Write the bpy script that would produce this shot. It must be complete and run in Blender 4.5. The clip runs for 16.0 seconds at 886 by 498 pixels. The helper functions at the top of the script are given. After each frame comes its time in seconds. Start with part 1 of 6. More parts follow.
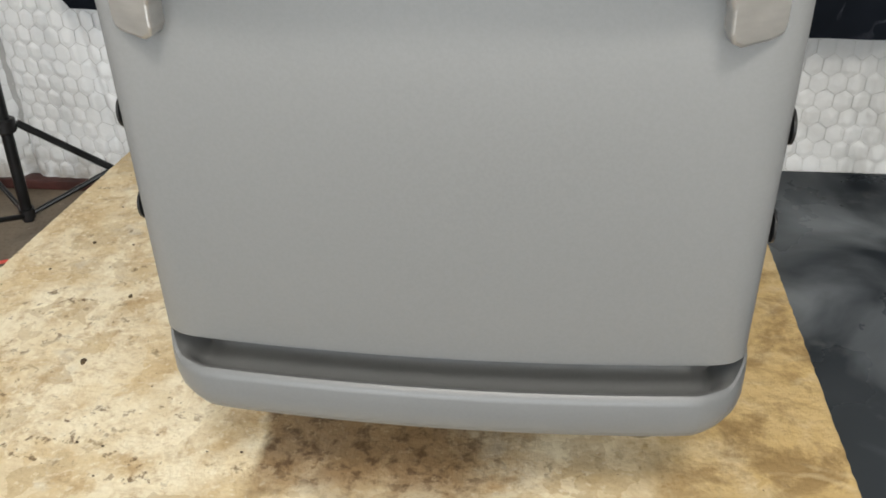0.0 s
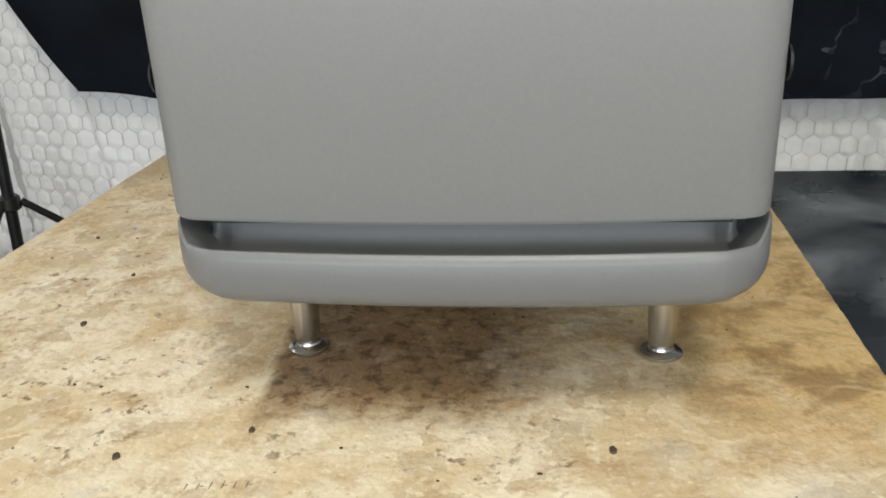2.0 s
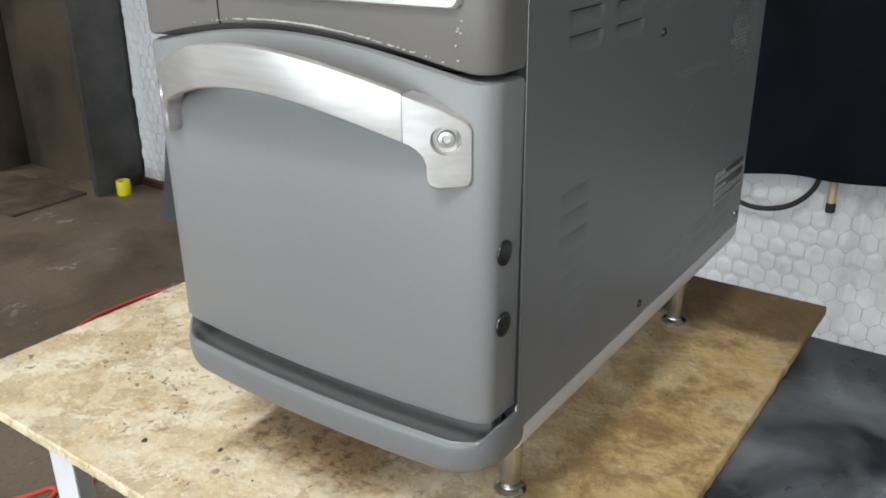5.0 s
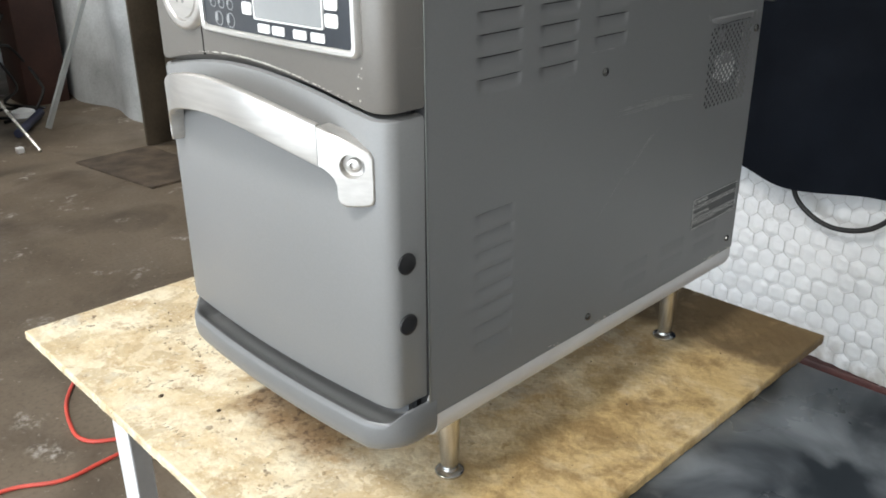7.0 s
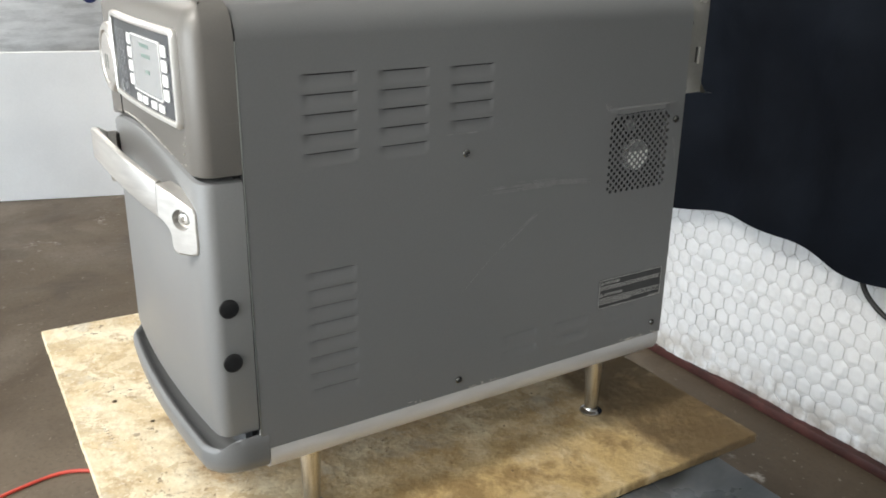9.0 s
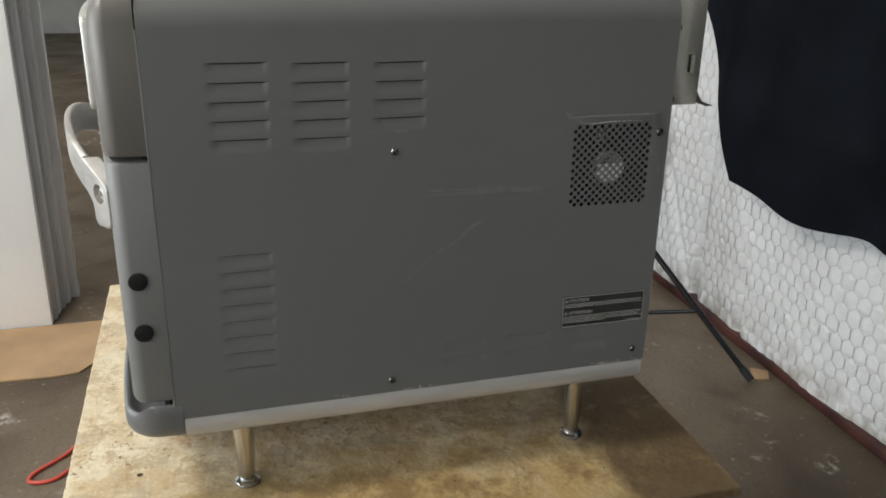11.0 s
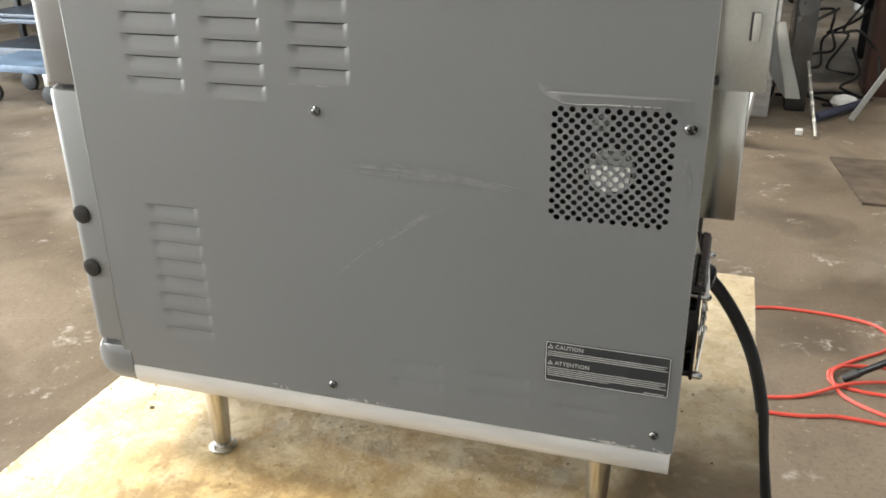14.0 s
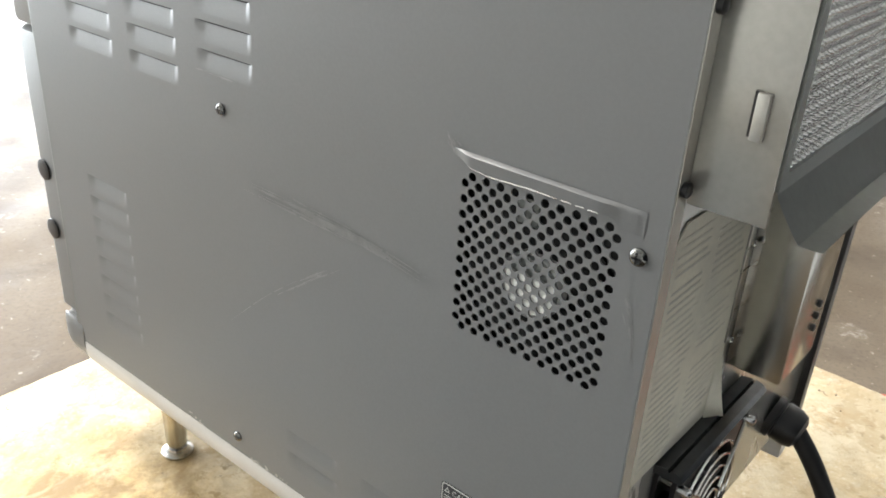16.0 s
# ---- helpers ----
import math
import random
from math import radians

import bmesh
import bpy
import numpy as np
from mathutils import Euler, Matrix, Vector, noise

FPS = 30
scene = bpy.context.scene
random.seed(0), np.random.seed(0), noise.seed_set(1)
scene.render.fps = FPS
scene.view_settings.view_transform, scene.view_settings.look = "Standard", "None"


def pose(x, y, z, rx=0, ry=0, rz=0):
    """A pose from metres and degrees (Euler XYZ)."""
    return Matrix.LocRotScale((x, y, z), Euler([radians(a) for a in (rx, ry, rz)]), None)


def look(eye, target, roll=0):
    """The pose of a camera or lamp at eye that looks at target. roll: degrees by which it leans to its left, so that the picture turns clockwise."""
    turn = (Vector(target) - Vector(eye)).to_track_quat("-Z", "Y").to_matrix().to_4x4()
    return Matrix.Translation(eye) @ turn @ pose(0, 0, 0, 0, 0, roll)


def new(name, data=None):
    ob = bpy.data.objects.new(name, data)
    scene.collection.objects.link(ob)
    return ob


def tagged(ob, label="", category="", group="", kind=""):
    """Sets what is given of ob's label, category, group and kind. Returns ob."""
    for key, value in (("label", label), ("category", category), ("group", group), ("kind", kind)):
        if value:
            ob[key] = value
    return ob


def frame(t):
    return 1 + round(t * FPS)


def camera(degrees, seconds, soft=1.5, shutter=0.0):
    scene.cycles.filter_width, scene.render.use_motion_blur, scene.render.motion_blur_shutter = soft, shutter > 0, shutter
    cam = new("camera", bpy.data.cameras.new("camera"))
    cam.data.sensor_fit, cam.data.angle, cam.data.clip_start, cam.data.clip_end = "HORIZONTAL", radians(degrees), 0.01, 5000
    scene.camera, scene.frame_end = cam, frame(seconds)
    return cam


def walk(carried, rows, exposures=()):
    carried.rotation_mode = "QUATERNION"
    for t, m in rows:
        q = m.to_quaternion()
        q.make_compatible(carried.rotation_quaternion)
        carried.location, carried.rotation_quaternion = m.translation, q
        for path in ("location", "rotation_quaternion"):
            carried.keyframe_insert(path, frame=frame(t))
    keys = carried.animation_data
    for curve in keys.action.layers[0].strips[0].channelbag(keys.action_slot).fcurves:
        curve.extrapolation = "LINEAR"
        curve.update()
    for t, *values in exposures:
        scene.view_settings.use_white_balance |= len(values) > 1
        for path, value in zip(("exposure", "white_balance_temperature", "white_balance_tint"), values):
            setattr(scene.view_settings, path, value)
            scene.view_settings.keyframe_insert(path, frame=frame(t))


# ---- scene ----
cam = camera(53.9, 16.0, 1.75)
PATH = [
    (0, (0.063, -0.454, 1.286), (-0.174, 1.252, 0.269), -1.6),
    (0.5, (0.061, -0.478, 1.192), (-0.185, 1.281, 0.272), -3.1),
    (1, (0.044, -0.49, 1.137), (-0.213, 1.33, 0.347), -3.2),
    (1.5, (0.046, -0.5, 1.119), (-0.191, 1.334, 0.357), -3.0),
    (2, (0.055, -0.522, 1.12), (-0.187, 1.318, 0.374), -2.7),
    (2.5, (0.09, -0.525, 1.148), (-0.166, 1.319, 0.415), -3.2),
    (3, (0.211, -0.504, 1.192), (-0.348, 1.28, 0.481), -4.2),
    (3.5, (0.302, -0.473, 1.217), (-0.538, 1.2, 0.512), -4.7),
    (4, (0.353, -0.473, 1.256), (-0.612, 1.111, 0.508), -4.4),
    (4.5, (0.447, -0.531, 1.325), (-0.581, 1.007, 0.566), -2.5),
    (5, (0.544, -0.528, 1.366), (-0.521, 0.978, 0.593), -0.6),
    (5.2, (0.583, -0.505, 1.377), (-0.493, 0.993, 0.603), 0.3),
    (7.3, (0.827, -0.463, 1.445), (-0.521, 0.791, 0.665), -0.7),
    (7.5, (0.87, -0.454, 1.457), (-0.499, 0.792, 0.702), -0.4),
    (8, (0.975, -0.358, 1.481), (-0.466, 0.842, 0.784), 1.5),
    (8.5, (1.047, -0.276, 1.485), (-0.464, 0.831, 0.785), 1.4),
    (8.7, (1.057, -0.252, 1.482), (-0.493, 0.8, 0.782), 1.0),
    (10.8, (1.17, 0.099, 1.497), (-0.598, 0.69, 0.772), 1.8),
    (11, (1.189, 0.131, 1.493), (-0.603, 0.641, 0.766), 1.1),
    (11.5, (1.21, 0.203, 1.494), (-0.619, 0.546, 0.76), 0.0),
    (12, (1.16, 0.288, 1.482), (-0.681, 0.554, 0.745), -0.3),
    (12.5, (1.084, 0.397, 1.479), (-0.762, 0.584, 0.731), -0.1),
    (13, (1.064, 0.552, 1.47), (-0.78, 0.388, 0.713), -1.2),
    (13.5, (1.048, 0.663, 1.454), (-0.748, 0.225, 0.691), -1.1),
    (14, (0.946, 0.724, 1.437), (-0.79, 0.143, 0.633), -1.0),
    (14.5, (0.845, 0.779, 1.43), (-0.852, 0.134, 0.592), -0.2),
    (15, (0.768, 0.863, 1.42), (-0.802, -0.043, 0.574), 1.3),
    (15.5, (0.672, 0.873, 1.42), (-0.793, -0.176, 0.552), 1.7),
    (16, (0.584, 0.87, 1.433), (-0.813, -0.24, 0.529), 3.6),
]
EXPOSURES = [(0, -0.03, 6700, 10), (1, 0.0, 6700, 10), (2.5, -0.13, 6550, 10), (3, 0.1, 6400, 10), (4, -0.02, 6250, 10), (4.5, -0.06, 6250, 10), (5, -0.08, 6250, 10), (7.5, 0.37, 6300, 10), (8.5, 0.37, 6400, 10), (11, -0.18, 6550, 10), (12, -0.22, 6650, 10), (12.5, 0.12, 6800, 10), (13, 0.62, 6900, 10), (13.5, 1.01, 6800, 10), (14.5, 1.25, 6550, 10), (15, 1.22, 6450, 10), (16, 1.24, 6450, 10)]
walk(cam, [(t, look(eye, target, roll)) for t, eye, target, roll in PATH], EXPOSURES)


# ---------- world, daylight and lamps ----------
world = bpy.data.worlds.new("workshop_sky")
scene.world = world
world.use_nodes = True
sky = world.node_tree.nodes.new("ShaderNodeTexSky")
sky.sky_type, sky.sun_disc = "NISHITA", False
sky.sun_elevation, sky.sun_rotation = radians(48), radians(200)
world.node_tree.links.new(sky.outputs[0], world.node_tree.nodes["Background"].inputs[0])
world.node_tree.nodes["Background"].inputs[1].default_value = 0.12

sun = new("sun", bpy.data.lights.new("sun", "SUN"))
sun.data.energy, sun.data.angle, sun.data.color = 1.0, radians(10), (1.0, 0.95, 0.88)
sun.rotation_euler = Euler((radians(42), 0, radians(-20)))


def area_lamp(name, eye, target, sx, sy, watts, colour):
    lamp = new(name, bpy.data.lights.new(name, "AREA"))
    lamp.data.shape, lamp.data.size, lamp.data.size_y = "RECTANGLE", sx, sy
    lamp.data.energy, lamp.data.color = watts, colour
    lamp.matrix_world = look(eye, target)
    return lamp


DOOR_X0, DOOR_X1, DOOR_Y, DOOR_H = -4.2, 3.3, -6.5, 3.1      # the open roll-up door
area_lamp("door_daylight", (-0.45, DOOR_Y - 0.05, 1.55), (-0.45, 0, 1.3), 7.3, 3.0, 370, (0.87, 0.945, 1.0))
# out-of-view lamps added to brighten the side sheet, door stack and floor
FILL_TUBES = [(-5.0, 0.1, 80), (-0.95, -1.2, 16), (2.4, -3.3, 45), (2.4, -4.8, 60), (-0.6, -2.8, 45)]
CEIL = 3.9
for lamp_x, lamp_y, watts in FILL_TUBES:
    area_lamp("fill_tube_light", (lamp_x, lamp_y, CEIL - 0.2), (lamp_x, lamp_y, 0), 0.3, 1.8, watts, (1.0, 0.955, 0.87))
BAY = (0.42, -1.75, CEIL - 0.25)
area_lamp("bay_light", (BAY[0], BAY[1], BAY[2] - 0.02), (BAY[0], BAY[1], 0), 0.56, 0.56, 70, (1.0, 0.965, 0.90))


# ---------- materials ----------
def material(name, base, rough=0.5, metal=0.0, vary=0.12, size=6.0, fine=160.0, bump=0.05, tint=None, spec=0.5, coat=0.0, stretch=(1, 1, 1), rough_vary=0.08):
    """A surface with slow blotches, fine grain and a little relief."""
    m = bpy.data.materials.new(name)
    m.use_nodes = True
    nt = m.node_tree
    bsdf = nt.nodes["Principled BSDF"]
    at = nt.nodes.new("ShaderNodeTexCoord")
    scale = nt.nodes.new("ShaderNodeMapping")
    scale.inputs["Scale"].default_value = stretch
    nt.links.new(at.outputs["Object"], scale.inputs[0])
    slow = nt.nodes.new("ShaderNodeTexNoise")
    slow.inputs["Scale"].default_value, slow.inputs["Detail"].default_value = size, 6
    grain = nt.nodes.new("ShaderNodeTexNoise")
    grain.inputs["Scale"].default_value, grain.inputs["Detail"].default_value = fine, 3
    for n in (slow, grain):
        nt.links.new(scale.outputs[0], n.inputs["Vector"])
    ramp = nt.nodes.new("ShaderNodeValToRGB")
    other = tint or tuple(c * (1 - 2 * vary) for c in base)
    light = tuple(min(1, c * (1 + vary)) for c in base)
    ramp.color_ramp.elements[0].position, ramp.color_ramp.elements[1].position = 0.3, 0.7
    ramp.color_ramp.elements[0].color, ramp.color_ramp.elements[1].color = (*other, 1), (*light, 1)
    add = nt.nodes.new("ShaderNodeMath")
    add.operation = "MULTIPLY_ADD"
    add.inputs[1].default_value = 0.25
    nt.links.new(grain.outputs[0], add.inputs[0])
    shift = nt.nodes.new("ShaderNodeMath")
    shift.operation = "SUBTRACT"
    shift.inputs[1].default_value = 0.125
    nt.links.new(slow.outputs[0], shift.inputs[0])
    nt.links.new(shift.outputs[0], add.inputs[2])
    nt.links.new(add.outputs[0], ramp.inputs[0])
    nt.links.new(ramp.outputs[0], bsdf.inputs["Base Color"])
    rr = nt.nodes.new("ShaderNodeMapRange")
    rr.inputs[3].default_value, rr.inputs[4].default_value = max(0.02, rough - rough_vary), min(1, rough + rough_vary)
    nt.links.new(slow.outputs[0], rr.inputs[0])
    nt.links.new(rr.outputs[0], bsdf.inputs["Roughness"])
    bsdf.inputs["Metallic"].default_value = metal
    bsdf.inputs["Specular IOR Level"].default_value = spec
    bsdf.inputs["Coat Weight"].default_value = coat
    if bump:
        b = nt.nodes.new("ShaderNodeBump")
        b.inputs["Strength"].default_value, b.inputs["Distance"].default_value = bump, 0.002
        nt.links.new(grain.outputs[0], b.inputs["Height"])
        nt.links.new(b.outputs[0], bsdf.inputs["Normal"])
    return m


def link_chain(nt, start, *steps):
    """Adds nodes one after another; each step: type, input index, settings."""
    out = start
    for kind, index, settings in steps:
        n = nt.nodes.new(kind)
        for k, v in settings.items():
            n.inputs[k].default_value = v
        nt.links.new(out, n.inputs[index])
        out = n.outputs[0]
    return out


def noise_mask(nt, vector, scale, low, high, detail=5.0, distortion=0.0, rugged=0.5):
    n = nt.nodes.new("ShaderNodeTexNoise")
    n.inputs["Scale"].default_value, n.inputs["Detail"].default_value, n.inputs["Distortion"].default_value = scale, detail, distortion
    n.inputs["Roughness"].default_value = rugged
    nt.links.new(vector, n.inputs["Vector"])
    r = nt.nodes.new("ShaderNodeMapRange")
    r.inputs[1].default_value, r.inputs[2].default_value = low, high
    nt.links.new(n.outputs[0], r.inputs[0])
    return r.outputs[0]


def mixed(nt, factor, a, b, amount=1.0):
    """Mixes colour a (socket or value) to b by a factor socket."""
    mix = nt.nodes.new("ShaderNodeMix")
    mix.data_type = "RGBA"
    f = nt.nodes.new("ShaderNodeMath")
    f.operation = "MULTIPLY"
    f.inputs[1].default_value = amount
    nt.links.new(factor, f.inputs[0])
    nt.links.new(f.outputs[0], mix.inputs[0])
    for value, socket in ((a, mix.inputs[6]), (b, mix.inputs[7])):
        if isinstance(value, tuple):
            socket.default_value = (*value, 1)
        else:
            nt.links.new(value, socket)
    return mix.outputs[2]


def product(nt, a, b):
    n = nt.nodes.new("ShaderNodeMath")
    n.operation = "MULTIPLY"
    nt.links.new(a, n.inputs[0])
    nt.links.new(b, n.inputs[1])
    return n.outputs[0]


def bare(name, rough, metal=0.0):
    m = bpy.data.materials.new(name)
    m.use_nodes = True
    bsdf = m.node_tree.nodes["Principled BSDF"]
    bsdf.inputs["Roughness"].default_value, bsdf.inputs["Metallic"].default_value = rough, metal
    at = m.node_tree.nodes.new("ShaderNodeTexCoord")
    return m, m.node_tree, bsdf, at.outputs["Object"]


def chipboard():
    """Pressed flake board: cream and tan flakes, brown grime."""
    m, nt, bsdf, at = bare("flake_board", 0.62)
    flakes = nt.nodes.new("ShaderNodeTexVoronoi")
    flakes.inputs["Scale"].default_value = 26
    bend = nt.nodes.new("ShaderNodeTexNoise")
    bend.inputs["Scale"].default_value, bend.inputs["Detail"].default_value = 14, 5
    nt.links.new(at, bend.inputs["Vector"])
    warp = nt.nodes.new("ShaderNodeVectorMath")
    warp.operation = "MULTIPLY_ADD"
    warp.inputs[1].default_value = (0.11, 0.11, 0.11)
    nt.links.new(bend.outputs["Color"], warp.inputs[0])
    nt.links.new(at, warp.inputs[2])
    nt.links.new(warp.outputs[0], flakes.inputs["Vector"])
    tone = link_chain(nt, flakes.outputs["Color"], ("ShaderNodeRGBToBW", 0, {}))
    colour = mixed(nt, tone, (0.70, 0.585, 0.385), (0.56, 0.43, 0.25))
    colour = mixed(nt, noise_mask(nt, at, 10, 0.43, 0.58, 12, 0.4, 0.66), colour, (0.78, 0.71, 0.54), 0.9)
    for low, high, shade, amount in ((0.34, 0.27, (0.34, 0.235, 0.115), 0.4), (0.66, 0.72, (0.80, 0.73, 0.56), 0.45)):
        colour = mixed(nt, link_chain(nt, tone, ("ShaderNodeMapRange", 0, {1: low, 2: high})), colour, shade, amount)
    colour = mixed(nt, noise_mask(nt, at, 13, 0.51, 0.64, 13, 0.5, 0.70), colour, (0.46, 0.325, 0.165), 0.75)
    colour = mixed(nt, noise_mask(nt, at, 34, 0.53, 0.63, 12, 0.3, 0.70), colour, (0.40, 0.27, 0.135), 0.6)
    colour = mixed(nt, noise_mask(nt, at, 15, 0.58, 0.68, 9, 0.3, 0.6), colour, (0.56, 0.55, 0.49), 0.5)
    colour = mixed(nt, noise_mask(nt, at, 130, 0.58, 0.68, 4), colour, (0.84, 0.79, 0.64), 0.5)
    grime = product(nt, noise_mask(nt, at, 9, 0.48, 0.60, 9, 0.5, 0.6), noise_mask(nt, at, 75, 0.575, 0.63, 6, 0.3, 0.65))
    colour = mixed(nt, grime, colour, (0.12, 0.07, 0.033), 0.85)
    # brown stain and the oven's shadow in one painted patch, straight-edged, before it
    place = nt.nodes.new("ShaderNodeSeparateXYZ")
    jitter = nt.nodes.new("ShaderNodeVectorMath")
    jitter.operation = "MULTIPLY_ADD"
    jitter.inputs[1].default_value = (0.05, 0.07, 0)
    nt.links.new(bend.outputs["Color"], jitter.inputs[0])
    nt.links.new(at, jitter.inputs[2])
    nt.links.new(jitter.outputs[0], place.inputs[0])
    px = link_chain(nt, place.outputs[0], ("ShaderNodeMapRange", 0, {1: STAIN_SHADE_X - 0.005, 2: STAIN_SHADE_X + 0.006}))
    px2 = link_chain(nt, place.outputs[0], ("ShaderNodeMapRange", 0, {1: STAIN_SHADE_X + 0.25, 2: STAIN_SHADE_X + 0.17}))
    py = link_chain(nt, place.outputs[1], ("ShaderNodeMapRange", 0, {1: STAIN_SHADE_Y - 0.02, 2: STAIN_SHADE_Y + 0.035}))
    py2 = link_chain(nt, place.outputs[1], ("ShaderNodeMapRange", 0, {1: STAIN_SHADE_Y + 0.55, 2: STAIN_SHADE_Y + 0.3}))
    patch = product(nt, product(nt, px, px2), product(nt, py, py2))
    # the side away from the door has browned more
    east = link_chain(nt, place.outputs[0], ("ShaderNodeMapRange", 0, {1: 0.11, 2: 0.24}))
    along = link_chain(nt, place.outputs[1], ("ShaderNodeMapRange", 0, {1: -0.37, 2: -0.24}))
    east = product(nt, east, along)
    colour = mixed(nt, product(nt, east, noise_mask(nt, at, 8, 0.22, 0.50, 12, 0.4, 0.66)), colour, (0.57, 0.40, 0.170), 0.88)
    mottle = product(nt, east, noise_mask(nt, at, 14, 0.45, 0.57, 13, 0.3, 0.72))
    colour = mixed(nt, mottle, colour, (0.26, 0.165, 0.066), 0.8)
    # long pale strands lying several ways
    for turn, seat in ((0.5, 0.0), (1.9, 3.7)):
        lay = nt.nodes.new("ShaderNodeMapping")
        lay.inputs["Location"].default_value = (seat, seat, 0)
        lay.inputs["Rotation"].default_value = (0, 0, turn)
        lay.inputs["Scale"].default_value = (7, 34, 1)
        nt.links.new(warp.outputs[0], lay.inputs[0])
        strand = product(nt, noise_mask(nt, lay.outputs[0], 1.0, 0.60, 0.68, 3, 0.2), noise_mask(nt, at, 26, 0.36, 0.56, 8, 0.3, 0.65))
        colour = mixed(nt, strand, colour, (0.72, 0.60, 0.38), 0.35)
    # a dark stained corner behind the oven, with the oven's shade painted in
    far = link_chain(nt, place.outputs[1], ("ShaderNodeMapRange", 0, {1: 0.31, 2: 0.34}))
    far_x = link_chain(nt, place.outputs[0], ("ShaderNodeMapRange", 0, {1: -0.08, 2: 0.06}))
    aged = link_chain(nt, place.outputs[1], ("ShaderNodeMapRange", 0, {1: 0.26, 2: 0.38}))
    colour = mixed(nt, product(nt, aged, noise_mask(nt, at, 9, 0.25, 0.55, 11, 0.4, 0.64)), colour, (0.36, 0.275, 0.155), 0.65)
    shaded_stain = product(nt, product(nt, far, far_x), noise_mask(nt, at, 12, 0.22, 0.48, 11, 0.5, 0.66))
    colour = mixed(nt, shaded_stain, colour, (0.13, 0.085, 0.040), 0.88)
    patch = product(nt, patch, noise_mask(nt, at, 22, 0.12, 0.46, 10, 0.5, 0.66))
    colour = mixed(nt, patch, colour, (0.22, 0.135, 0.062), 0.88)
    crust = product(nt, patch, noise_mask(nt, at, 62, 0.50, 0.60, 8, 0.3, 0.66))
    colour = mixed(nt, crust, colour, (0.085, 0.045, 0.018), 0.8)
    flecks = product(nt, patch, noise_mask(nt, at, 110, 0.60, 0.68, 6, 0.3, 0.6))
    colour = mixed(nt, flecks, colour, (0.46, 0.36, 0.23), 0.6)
    nt.links.new(colour, bsdf.inputs["Base Color"])
    b = nt.nodes.new("ShaderNodeBump")
    b.inputs["Strength"].default_value, b.inputs["Distance"].default_value = 0.55, 0.0030
    nt.links.new(noise_mask(nt, at, 38, 0.3, 0.7, 8, 0.0, 0.6), b.inputs["Height"])
    nt.links.new(b.outputs[0], bsdf.inputs["Normal"])
    return m


def concrete():
    """Worn shop floor: tan-grey, stained, splashed with paint, sealed in places."""
    m, nt, bsdf, at = bare("worn_concrete", 0.4)
    bsdf.inputs["Specular IOR Level"].default_value = 0.1
    colour = mixed(nt, noise_mask(nt, at, 0.9, 0.35, 0.65, 7, 0.5), (0.112, 0.087, 0.062), (0.196, 0.160, 0.120))
    colour = mixed(nt, noise_mask(nt, at, 2.6, 0.50, 0.72, 9, 0.6), colour, (0.068, 0.052, 0.038), 0.8)
    colour = mixed(nt, noise_mask(nt, at, 1.7, 0.55, 0.72, 8, 0.3), colour, (0.26, 0.225, 0.185), 0.6)
    splash = product(nt, noise_mask(nt, at, 4.5, 0.60, 0.68, 9, 0.3, 0.62), noise_mask(nt, at, 30, 0.46, 0.60, 7, 0.2, 0.6))
    colour = mixed(nt, splash, colour, (0.50, 0.47, 0.43), 0.75)
    colour = mixed(nt, noise_mask(nt, at, 46, 0.66, 0.72, 6, 0.4), colour, (0.40, 0.36, 0.31), 0.5)
    colour = mixed(nt, noise_mask(nt, at, 70, 0.5, 0.75, 5), colour, (0.075, 0.059, 0.045), 0.45)
    nt.links.new(colour, bsdf.inputs["Base Color"])
    r = nt.nodes.new("ShaderNodeMapRange")
    r.inputs[3].default_value, r.inputs[4].default_value = 0.30, 0.58
    nt.links.new(noise_mask(nt, at, 2.2, 0.3, 0.7, 8, 0.6), r.inputs[0])
    nt.links.new(r.outputs[0], bsdf.inputs["Roughness"])
    b = nt.nodes.new("ShaderNodeBump")
    b.inputs["Strength"].default_value, b.inputs["Distance"].default_value = 0.2, 0.004
    nt.links.new(noise_mask(nt, at, 25, 0.3, 0.7, 8), b.inputs["Height"])
    nt.links.new(b.outputs[0], bsdf.inputs["Normal"])
    return m


